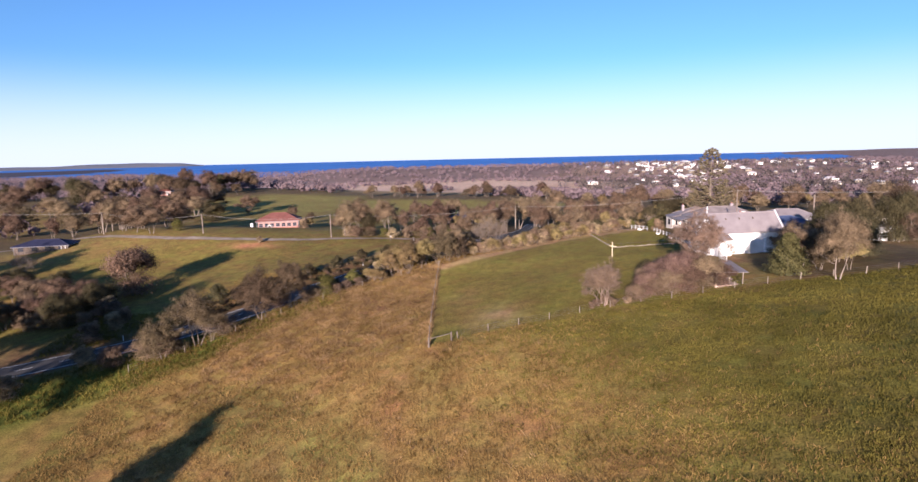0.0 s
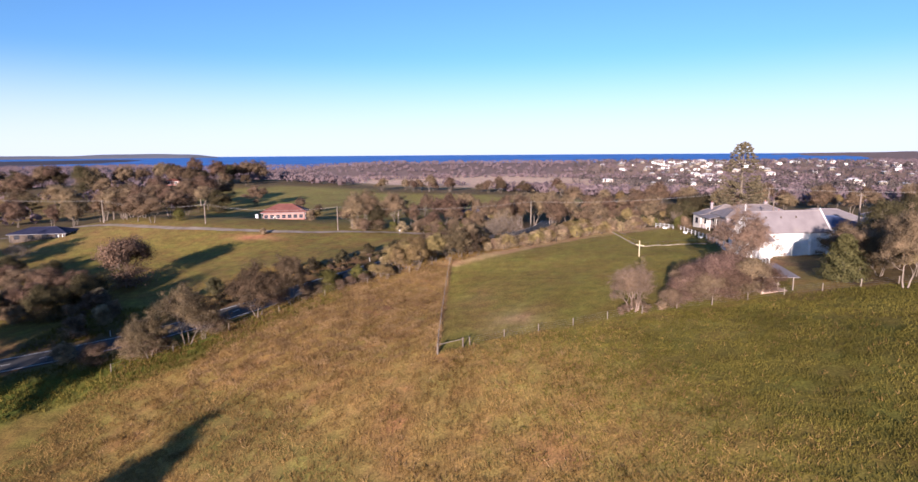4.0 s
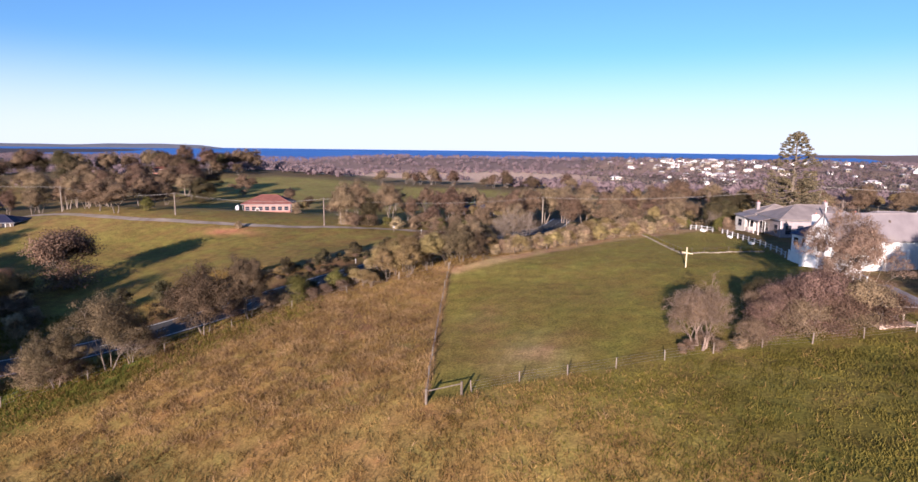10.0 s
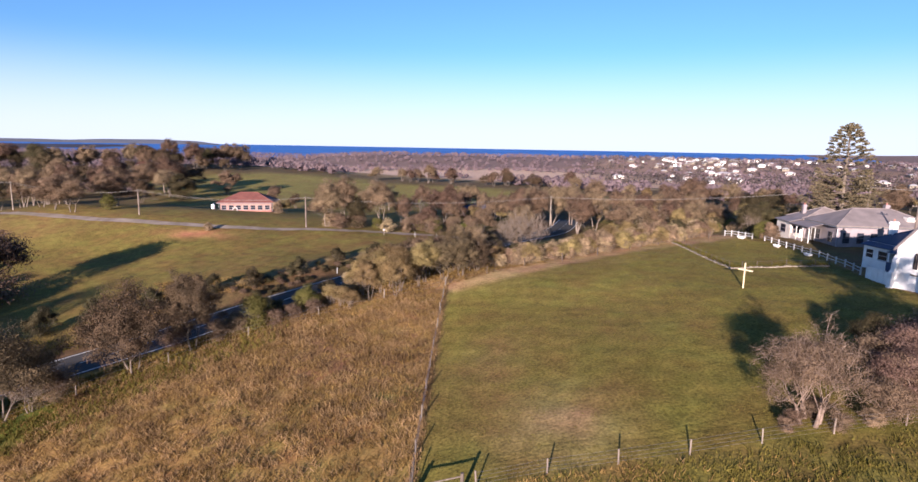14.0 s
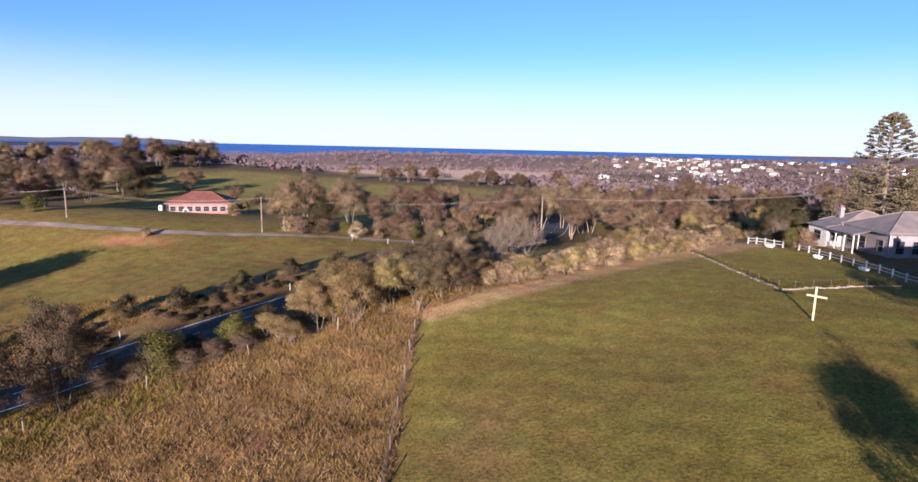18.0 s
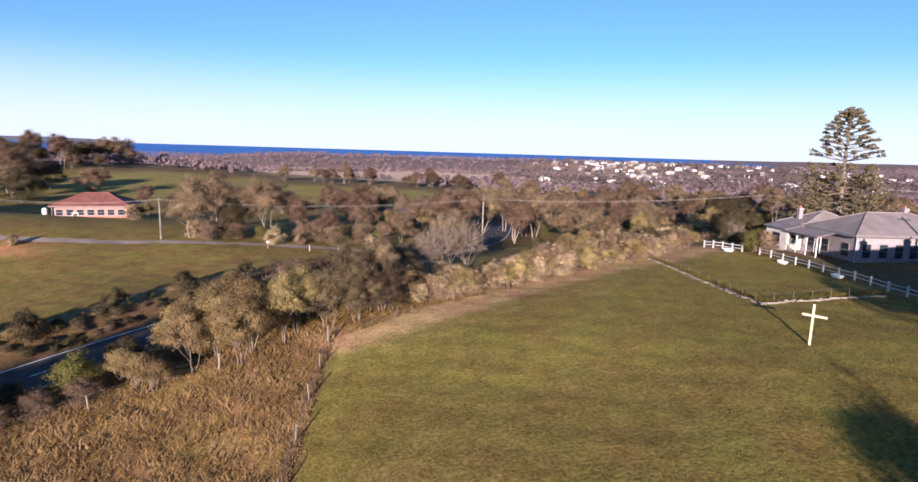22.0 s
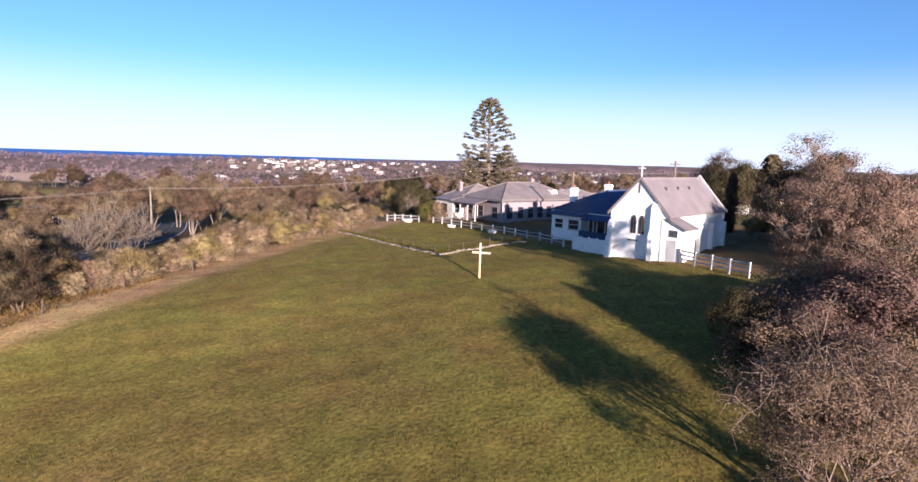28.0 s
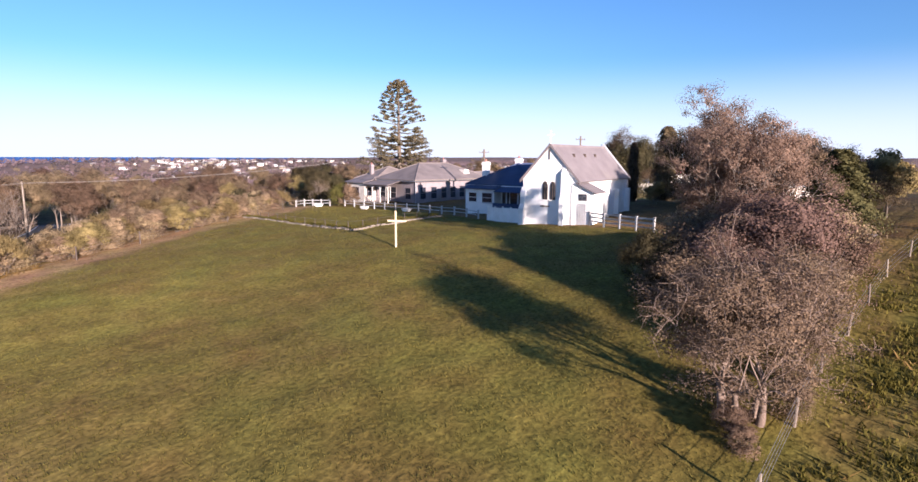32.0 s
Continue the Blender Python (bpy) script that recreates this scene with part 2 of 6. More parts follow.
def ground_material():
    """Grass and soil: the kind of growth comes from the zones on the sheet, with clumps, blades and bare spots over it."""
    m = bpy.data.materials.new("grassland")
    m.use_nodes = True
    n, l = m.node_tree.nodes, m.node_tree.links
    bsdf = n["Principled BSDF"]
    zone = n.new("ShaderNodeAttribute")
    zone.attribute_name = "growth"
    where = n.new("ShaderNodeTexCoord")
    value = None
    heights = []
    for scale, low, high, detail in ((0.07, 0.86, 1.14, 4), (0.7, 0.74, 1.26, 5), (5.0, 0.52, 1.48, 6)):
        tex = n.new("ShaderNodeTexNoise")
        tex.inputs["Scale"].default_value, tex.inputs["Detail"].default_value = scale, detail
        l.new(where.outputs["Object"], tex.inputs["Vector"])
        span = n.new("ShaderNodeMapRange")
        span.inputs[1].default_value, span.inputs[2].default_value = 0.25, 0.75
        span.inputs[3].default_value, span.inputs[4].default_value = low, high
        l.new(tex.outputs["Fac"], span.inputs[0])
        heights.append(tex.outputs["Fac"])
        if value is None:
            value = span.outputs[0]
        else:
            mul = n.new("ShaderNodeMath")
            mul.operation = "MULTIPLY"
            l.new(value, mul.inputs[0])
            l.new(span.outputs[0], mul.inputs[1])
            value = mul.outputs[0]
    hue = n.new("ShaderNodeTexNoise")
    hue.inputs["Scale"].default_value, hue.inputs["Detail"].default_value = 0.25, 5
    l.new(where.outputs["Object"], hue.inputs["Vector"])
    turn = n.new("ShaderNodeMapRange")
    turn.inputs[1].default_value, turn.inputs[2].default_value = 0.3, 0.7
    turn.inputs[3].default_value, turn.inputs[4].default_value = 0.475, 0.52
    l.new(hue.outputs["Fac"], turn.inputs[0])
    tint = n.new("ShaderNodeHueSaturation")
    l.new(turn.outputs[0], tint.inputs["Hue"])
    l.new(value, tint.inputs["Value"])
    l.new(zone.outputs["Color"], tint.inputs["Color"])
    l.new(tint.outputs[0], bsdf.inputs["Base Color"])
    bsdf.inputs["Roughness"].default_value, bsdf.inputs["Specular IOR Level"].default_value = 0.95, 0.1
    relief = n.new("ShaderNodeBump")
    relief.inputs["Strength"].default_value, relief.inputs["Distance"].default_value = 0.6, 0.07
    l.new(heights[2], relief.inputs["Height"])
    rough = n.new("ShaderNodeBump")
    rough.inputs["Strength"].default_value, rough.inputs["Distance"].default_value = 0.5, 0.16
    l.new(heights[1], rough.inputs["Height"])
    l.new(relief.outputs[0], rough.inputs["Normal"])
    l.new(rough.outputs[0], bsdf.inputs["Normal"])
    return m


def water_material():
    m = bpy.data.materials.new("deep blue sea")
    m.use_nodes = True
    n, l = m.node_tree.nodes, m.node_tree.links
    bsdf = n["Principled BSDF"]
    where, tex, ramp = n.new("ShaderNodeTexCoord"), n.new("ShaderNodeTexNoise"), n.new("ShaderNodeValToRGB")
    tex.inputs["Scale"].default_value, tex.inputs["Detail"].default_value = 0.004, 4
    l.new(where.outputs["Object"], tex.inputs["Vector"])
    l.new(tex.outputs["Fac"], ramp.inputs[0])
    ramp.color_ramp.elements[0].position, ramp.color_ramp.elements[1].position = 0.3, 0.7
    ramp.color_ramp.elements[0].color, ramp.color_ramp.elements[1].color = (0.040, 0.140, 0.40, 1), (0.065, 0.190, 0.50, 1)
    l.new(ramp.outputs[0], bsdf.inputs["Base Color"])
    bsdf.inputs["Roughness"].default_value, bsdf.inputs["Specular IOR Level"].default_value = 0.7, 0.1
    return m


# ---- builders ----
class Shape:
    """Points and faces of one mesh, gathered piece by piece."""

    def __init__(self):
        self.v, self.f = [], []

    def add(self, verts, faces):
        k = len(self.v)
        self.v += [tuple(p) for p in verts]
        self.f += [tuple(i + k for i in f) for f in faces]
        return self

    def box(self, x0, y0, z0, x1, y1, z1, m=None):
        """A box with slightly broken upright edges."""
        p = [(x0, y0, z0), (x1, y0, z0), (x1, y1, z0), (x0, y1, z0), (x0, y0, z1), (x1, y0, z1), (x1, y1, z1), (x0, y1, z1)]
        if m is not None:
            p = [m @ Vector(q) for q in p]
        return self.add(p, [(3, 2, 1, 0), (4, 5, 6, 7), (0, 1, 5, 4), (1, 2, 6, 5), (2, 3, 7, 6), (3, 0, 4, 7)])

    def slab(self, pts, up):
        """A flat outline (counter-clockwise from outside) given thickness along up."""
        n, k = len(pts), Vector(up)
        low, high = [Vector(p) for p in pts], [Vector(p) + k for p in pts]
        return self.add(low + high, [tuple(range(n))[::-1], tuple(range(n, 2 * n))] + [(i, (i + 1) % n, n + (i + 1) % n, n + i) for i in range(n)])

    def tube(self, pts, radii, sides=6, cap=True):
        pts = [Vector(p) for p in pts]
        rings, faces = [], []
        for i, p in enumerate(pts):
            d = (pts[min(i + 1, len(pts) - 1)] - pts[max(i - 1, 0)]).normalized()
            side = d.cross(Vector((0.3, 1, 0.1)) if abs(d.z) > 0.8 else Vector((0, 0, 1))).normalized()
            up = side.cross(d)
            for k in range(sides):
                a = 2 * math.pi * k / sides
                rings.append(p + (side * math.cos(a) + up * math.sin(a)) * radii[i])
        for i in range(len(pts) - 1):
            for k in range(sides):
                a, b = i * sides + k, i * sides + (k + 1) % sides
                faces.append((a, b, b + sides, a + sides))
        if cap:
            faces += [tuple(range(sides))[::-1], tuple(range(len(rings) - sides, len(rings)))]
        return self.add(rings, faces)

    def mesh(self, name, material, soft=False):
        me = bpy.data.meshes.new(name)
        me.from_pydata(self.v, [], self.f)
        me.materials.append(material)
        if soft:
            me.polygons.foreach_set("use_smooth", [True] * len(me.polygons))
        return me


def part(name, shape, material, parent, label="", soft=False, m=None):
    """One mesh object under a thing or a part. shape: a Shape or a finished mesh."""
    me = shape.mesh(name, material, soft) if isinstance(shape, Shape) else shape
    ob = new(name, me)
    ob.parent = parent
    if m is not None:
        ob.matrix_basis = m
    if label:
        ob["label"] = label
    return ob


def thing(name, label, category, m=None, group="", kind=""):
    ob = tagged(new(name), label, category, group, kind)
    ob.empty_display_size = 0.2
    if m is not None:
        ob.matrix_basis = m
    return ob


def sheet(name, verts, quads, material, kind="structure", label="", category="", soft=True):
    """One big mesh from arrays."""
    me = bpy.data.meshes.new(name)
    verts, quads = np.asarray(verts, np.float32), np.asarray(quads, np.int32)
    k = quads.shape[1]
    me.vertices.add(len(verts))
    me.vertices.foreach_set("co", verts.ravel())
    me.loops.add(quads.size)
    me.loops.foreach_set("vertex_index", quads.ravel())
    me.polygons.add(len(quads))
    me.polygons.foreach_set("loop_start", np.arange(len(quads), dtype=np.int32) * k)
    if soft:
        me.polygons.foreach_set("use_smooth", np.ones(len(quads), bool))
    me.materials.append(material)
    me.update(calc_edges=True)
    if not name:
        return me
    return tagged(new(name, me), label, category, kind=kind)


def at_ground(x, y, turn=0, scale=1.0, sink=0.0):
    return Matrix.Translation((x, y, height(x, y) - sink)) @ Matrix.Rotation(radians(turn), 4, "Z") @ Matrix.Diagonal((scale, scale, scale, 1))


def rand_points(rng, n):
    p = rng.normal(size=(n, 3))
    return p / np.linalg.norm(p, axis=1, keepdims=True)


def leaf_mesh(name, centres, size, material, rng, long=1.6, out=None, loose=0.5):
    """Small leaf-shaped quads round the centres. out: the way out of the clump, towards which they turn their faces; loose: how unevenly."""
    n = len(centres)
    face = rand_points(rng, n)
    if out is not None:
        face = out + face * loose
        face /= np.linalg.norm(face, axis=1, keepdims=True) + 1e-9
    a = np.cross(face, rand_points(rng, n))
    a /= np.linalg.norm(a, axis=1, keepdims=True) + 1e-9
    b = np.cross(face, a)
    s = size * rng.uniform(0.6, 1.4, (n, 1))
    v = np.stack([centres - a * s * long / 2, centres - b * s / 2, centres + a * s * long / 2, centres + b * s / 2], 1).reshape(-1, 3)
    return sheet("", v, np.arange(4 * n).reshape(n, 4), material, soft=False)


# ---- shape of the land ----
# heights of the land: rows from south to north, columns from west to east
GX = np.array([-160, -105, -75, -55, -38, -20, 0, 20, 60], float)
GY = np.array([-110, -60, -30, -8, 15, 40, 65, 100], float)
GZ = np.array([
    [-24, -22, -20, -17.5, -14.5, -10, -3.0, 2.5, 8],
    [-20, -18.5, -17, -15, -12, -7.6, -1.6, 3.0, 7.5],
    [-17, -15.5, -14, -11.8, -7.8, -3.8, -0.65, 2.2, 5.5],
    [-14, -12, -10.3, -7.7, -5.9, -2.6, -0.1, 1.0, 3],
    [-9, -10, -8.0, -5.2, -3.6, -1.7, -0.1, 0.3, 1.5],
    [-5, -7.2, -6.2, -5.2, -5.0, -3.4, -1.3, -0.4, 0.5],
    [-1.5, -2.2, -3.6, -4.2, -5.0, -5.4, -5.0, -3.0, -2],
    [-1.0, -2.6, -3.6, -5.0, -6.0, -7.0, -8.0, -8.0, -8]])


def spline_weights(knots, v):
    """Catmull-Rom weights over uneven knots: indices and weights of four rows."""
    v = np.clip(v, knots[0], knots[-1])
    i = np.clip(np.searchsorted(knots, v, side="right") - 1, 0, len(knots) - 2)
    h = knots[i + 1] - knots[i]
    t = (v - knots[i]) / h
    im, ip = np.maximum(i - 1, 0), np.minimum(i + 2, len(knots) - 1)
    h0 = np.maximum(knots[i + 1] - knots[im], 1e-6)
    h1 = np.maximum(knots[ip] - knots[i], 1e-6)
    a, b = 2 * t**3 - 3 * t**2 + 1, -2 * t**3 + 3 * t**2
    c, d = (t**3 - 2 * t**2 + t) * h, (t**3 - t**2) * h
    return (im, i, i + 1, ip), (-c / h0, a - d / h1, b + c / h0, d / h1)


def smooth(a, b, v):
    t = np.clip((v - a) / (b - a), 0, 1)
    return t * t * (3 - 2 * t)


def hill(x, y, cx, cy, sx, sy, h):
    return h * np.exp(-((x - cx) / sx) ** 2 - ((y - cy) / sy) ** 2)


def far_height(x, y):
    r = np.hypot(x + 20, y)
    z = -8 - 9 * smooth(100, 600, r)
    z = z + hill(x, y, -190, 290, 120, 110, 10) + hill(x, y, -330, 200, 130, 200, 8)
    z = z + hill(x, y, -20, 300, 90, 60, 3) + hill(x, y, 420, 700, 260, 200, 3) + hill(x, y, 300, 60, 220, 160, 9)
    z = z + hill(x, y, 120, -160, 140, 140, 16)
    east = np.degrees(np.arctan2(x, np.maximum(y, 1)))
    z = z + (6 + 3.5 * np.sin(east * 0.9) + 2 * np.sin(east * 2.3 + 1)) * smooth(25, 38, east) * smooth(700, 1700, r)
    z = z + 22 * smooth(2000, 4900, r) - 6 * smooth(900, 1500, r) * (1 - smooth(26, 50, east))
    z = z + 15 * smooth(660, 960, r) * (1 - smooth(1050, 1500, r)) * smooth(-24, -12, east) * (1 - 0.7 * smooth(28, 45, east))
    z = z + (7 + 2 * np.sin(x / 170)) * smooth(-29, -35, east) * smooth(1000, 1500, r) * (1 - smooth(3300, 3900, r))
    z = z + 1.2 * np.sin(x / 61 + 1) * np.sin(y / 83) * smooth(120, 300, r)
    return z


# the road through its cutting: x, y, z
ROAD = np.array([(-150, -50, -15.5), (-104, -22.5, -13.2), (-80, -8.5, -11.4), (-67, 2.5, -9.6), (-57, 14, -8.0), (-47, 27, -6.9), (-34, 44, -6.0), (-20, 63, -5.8), (-7, 88, -7.2), (3, 130, -9.5)], float)


def smooth_line(pts, n=12):
    """More points along a line, rounded at its bends."""
    out = []
    for i in range(len(pts) - 1):
        p0, p1, p2, p3 = pts[max(i - 1, 0)], pts[i], pts[i + 1], pts[min(i + 2, len(pts) - 1)]
        for t in np.arange(n) / n:
            out.append(0.5 * (2 * p1 + (p2 - p0) * t + (2 * p0 - 5 * p1 + 4 * p2 - p3) * t**2 + (3 * p1 - p0 - 3 * p2 + p3) * t**3))
    out.append(pts[-1])
    return np.array(out)


ROAD_LINE = smooth_line(ROAD)
DRIVE_LINE = smooth_line(np.array([(-240, 74, 0), (-160, 66, 0), (-120, 60.5, 0), (-95, 59, 0), (-70, 59.5, 0), (-48, 61, 0), (-30, 61, 0), (-21, 62, 0)], float))


def line_near(line, x, y):
    """Distance to a line in plan, and the line's height there."""
    best, z = np.full(x.shape, 1e9), np.zeros(x.shape)
    near = (x > line[:, 0].min() - 30) & (x < line[:, 0].max() + 30) & (y > line[:, 1].min() - 30) & (y < line[:, 1].max() + 30)
    px, py = x[near], y[near]
    b, zz = np.full(px.shape, 1e9), np.zeros(px.shape)
    for p, q in zip(line[:-1], line[1:]):
        d = q - p
        t = np.clip(((px - p[0]) * d[0] + (py - p[1]) * d[1]) / (d[0] ** 2 + d[1] ** 2), 0, 1)
        dist = np.hypot(px - p[0] - t * d[0], py - p[1] - t * d[1])
        hit = dist < b
        b, zz = np.where(hit, dist, b), np.where(hit, p[2] + t * d[2], zz)
    best[near], z[near] = b, zz
    return best, z


def height(x, y):
    """Height of the ground at x, y (numbers or arrays)."""
    shape = np.shape(x)
    x, y = np.atleast_1d(np.asarray(x, float)), np.atleast_1d(np.asarray(y, float))
    x, y = np.broadcast_arrays(np.asarray(x, float), np.asarray(y, float))
    (xi, xw), (yi, yw) = spline_weights(GX, x), spline_weights(GY, y)
    z = sum(wy * sum(wx * GZ[j, i] for i, wx in zip(xi, xw)) for j, wy in zip(yi, yw))
    inside = smooth(0, 45, x + 170) * smooth(0, 60, 90 - x) * smooth(0, 60, 130 - y) * smooth(0, 40, y + 130)
    z = z * inside + far_height(x, y) * (1 - inside)
    z = z + 0.10 * np.sin(x / 3.1 + 0.7 * np.sin(y / 5.3)) * np.sin(y / 3.7 + np.sin(x / 6.1)) + 0.05 * np.sin(x * 1.3 + y * 0.7) * np.sin(y * 1.1 - x * 0.4)
    d, zr = line_near(ROAD_LINE, x, y)
    k = smooth(4.2, 10.5, d)
    z = z * k + (zr - 0.05) * (1 - k)
    return z.reshape(shape) if shape else float(z[0])


# ---- land ----
def soft_noise(x, y, s, seed=0.0):
    return (np.sin(x / s + seed + 1.7 * np.sin(y / s * 0.7 + seed)) + np.sin(y / s * 1.3 - seed + 1.3 * np.sin(x / s * 0.9 + 2 * seed)) + np.sin((x + y) / s * 2.1 + seed) * 0.5) / 2.5


def in_polygon(pts, x, y):
    inside = np.zeros(np.shape(x), bool)
    for (ax, ay), (bx, by) in zip(pts, pts[1:] + pts[:1]):
        cross = ((ay > y) != (by > y)) & (x < (bx - ax) * (y - ay) / ((by - ay) or 1e-9) + ax)
        inside ^= cross
    return inside


GATE, BEND, CORNER, NORTH_END = (-31.0, -28.6), (-31.2, 9.6), (3.4, 31.0), (16.0, 39.5)
PADDOCK = [GATE, BEND, (-22, 16.0), (-7, 24.6), CORNER, NORTH_END, (18.2, 27), (17.6, 16), (15.5, 6), (14.5, -3), (15.8, -12), (10, -27.5), (2, -28.2), (-12, -28.2)]


def blend(a, b, k):
    return a * (1 - k[..., None]) + np.array(b, float) * k[..., None]


def growth(x, y):
    """The colour of what grows at x, y, with distance haze mixed in far off."""
    r = np.hypot(x + 20, y)
    wx, wy = x + 2.5 * soft_noise(x, y, 9), y + 2.5 * soft_noise(y, x, 8, 2.0)
    c = np.zeros((*np.shape(x), 3)) + (0.255, 0.205, 0.072)
    c = blend(c, (0.315, 0.242, 0.100), smooth(0.0, 0.7, soft_noise(x, y, 23, 1.0)))
    # rough dry pasture by the camera's start and west of the paddock
    rough = smooth(-75, -60, wx) * smooth(22, 10, wy) * (wy > -140)
    c = blend(c, (0.38, 0.262, 0.115), rough)
    c = blend(c, (0.30, 0.245, 0.095), rough * smooth(0.05, 0.6, soft_noise(x, y, 7, 3.0)))
    c = blend(c, (0.29, 0.19, 0.115), rough * smooth(-24, -6, wy) * (0.5 + 0.5 * smooth(-0.3, 0.5, soft_noise(x, y, 4.0, 7.0))))
    lush = smooth(-30, -8, wx + 0.35 * (y + 30)) * smooth(-26.5, -29.5, y)
    c = blend(c, (0.185, 0.165, 0.046), lush)
    c = blend(c, (0.24, 0.20, 0.07), lush * smooth(0.1, 0.7, soft_noise(x, y, 5, 4.0)) * smooth(14, -8, wx))
    d, zr = line_near(ROAD_LINE, x, y)
    east = in_polygon([(-150, -90), (-104, -30), (-80, -12), (-67, 0), (-57, 12), (-30, 40), (-20, 20), (-20, -90)], x, y)
    c = blend(c, (0.13, 0.155, 0.035), east * smooth(20, 13, d + 2 * soft_noise(x, y, 6)) * smooth(2, -14, y))
    # far bank coloured darker, standing in for the tree shade over it
    c = blend(c, (0.18, 0.128, 0.080), smooth(12, 6, d + 2.0 * soft_noise(x, y, 4)) * (~east))
    c = blend(c, (0.20, 0.165, 0.07), east * smooth(9, 5, d + soft_noise(x, y, 3)))
    c = blend(c, (0.40, 0.31, 0.20), 0.8 * smooth(1.2, 0.5, np.abs(d - 8.6 + soft_noise(x, y, 2.5))) * (~east) * (x > -75) * (x < -40))
    # mown paddock
    pad = in_polygon(PADDOCK, x, y)
    k = pad.astype(float)
    c = blend(c, (0.226, 0.195, 0.059), k)
    c = blend(c, (0.270, 0.217, 0.079), k * smooth(0.1, 0.8, soft_noise(x, y, 11, 5.0)) * 0.7)
    # northward paling puts the grass's brightening at grazing view into the colour
    c = blend(c, (0.300, 0.258, 0.082), k * 0.8 * smooth(-14, 14, y + 2 * soft_noise(x, y, 6, 2.0)))
    c = blend(c, (0.44, 0.325, 0.21), k * 0.95 * np.exp(-((x + 22.0) / 3.6) ** 2 - ((y + 23.2) / 4.4) ** 2) * (0.7 + 0.3 * soft_noise(x, y, 1.1, 2.0)))
    c = blend(c, (0.33, 0.26, 0.13), k * 0.5 * np.exp(-((x + 26) / 3.0) ** 2 - ((y + 12) / 5.0) ** 2))
    edge = [(BEND, CORNER), (CORNER, NORTH_END)]
    for (ax, ay), (bx, by) in edge:
        t = np.clip(((x - ax) * (bx - ax) + (y - ay) * (by - ay)) / ((bx - ax) ** 2 + (by - ay) ** 2), 0, 1)
        dist = np.hypot(x - ax - t * (bx - ax), y - ay - t * (by - ay))
        c = blend(c, (0.36, 0.285, 0.125), k * smooth(9.0, 2.5, dist + 1.6 * soft_noise(x, y, 4, 1.0)) * 0.7)
        c = blend(c, (0.66, 0.46, 0.30), smooth(3.6, 1.0, dist + 0.9 * soft_noise(x, y, 3, 1.0)) * 0.95)
    # yard round the church and houses
    yard = in_polygon([(17.5, -12), (16, -27), (45, -27), (60, 30), (20, 38), (19, 8)], x, y).astype(float)
    c = blend(c, (0.20, 0.150, 0.085), yard)
    # red spoil heap
    c = blend(c, (0.62, 0.34, 0.20), (0.75 + 0.35 * soft_noise(x, y, 1.6, 4.0)) * np.minimum(1, 1.3 * np.exp(-((x + 84) / 6.0) ** 2 - ((y - 53.8) / 2.6) ** 2)))
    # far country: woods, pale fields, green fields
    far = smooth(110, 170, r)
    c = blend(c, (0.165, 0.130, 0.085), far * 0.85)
    # mauve distance haze is put into the ground colour beyond 420 m
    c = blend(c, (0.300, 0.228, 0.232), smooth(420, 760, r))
    # bluish haze coloured onto the far land in the north-west
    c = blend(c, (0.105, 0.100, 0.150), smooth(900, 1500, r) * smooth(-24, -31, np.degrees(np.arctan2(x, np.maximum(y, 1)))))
    for cx, cy, sx, sy, col in ((-60, 610, 210, 115, (0.90, 0.68, 0.56)), (90, 470, 150, 95, (0.80, 0.58, 0.46)), (300, 760, 190, 120, (0.42, 0.31, 0.27)), (480, 560, 160, 110, (0.36, 0.26, 0.22)), (-42, 192, 80, 40, (0.36, 0.32, 0.105)), (-150, 190, 60, 45, (0.26, 0.215, 0.085)),
                                (-250, 130, 80, 45, (0.33, 0.25, 0.11)), (-122, 205, 48, 52, (0.33, 0.30, 0.105)), (-98, 140, 46, 22, (0.30, 0.25, 0.10)), (-300, 300, 90, 60, (0.36, 0.27, 0.13)), (30, 330, 60, 28, (0.34, 0.26, 0.14)), (-140, 330, 70, 34, (0.42, 0.34, 0.17)), (-30, 335, 130, 62, (0.50, 0.38, 0.23)), (330, 430, 80, 25, (0.30, 0.21, 0.12))):
        q = ((x - cx) / sx) ** 2 + ((y - cy) / sy) ** 2 + 0.35 * soft_noise(x, y, 40, cx)
        c = blend(c, col, smooth(1.15, 0.85, q))
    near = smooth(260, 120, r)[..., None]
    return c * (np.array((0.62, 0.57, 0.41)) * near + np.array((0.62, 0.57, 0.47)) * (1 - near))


def steps(dense_a, dense_b, step, reach):
    mid = list(np.arange(dense_a, dense_b + step / 2, step))
    up, s = [mid[-1]], step
    while up[-1] < reach:
        s *= 1.075
        up.append(up[-1] + s)
    down, s = [mid[0]], step
    while down[-1] > -reach:
        s *= 1.075
        down.append(down[-1] - s)
    return np.array(down[:0:-1] + mid + up[1:])


gx, gy = steps(-96, 32, 0.8, 4880), steps(-66, 48, 0.8, 4880)
xx, yy = np.meshgrid(gx, gy)
nx, ny = len(gx), len(gy)
idx = np.arange(nx * ny).reshape(ny, nx)
quads = np.stack([idx[:-1, :-1], idx[:-1, 1:], idx[1:, 1:], idx[1:, :-1]], -1).reshape(-1, 4)
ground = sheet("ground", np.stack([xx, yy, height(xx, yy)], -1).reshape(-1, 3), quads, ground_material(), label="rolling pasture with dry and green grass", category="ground")
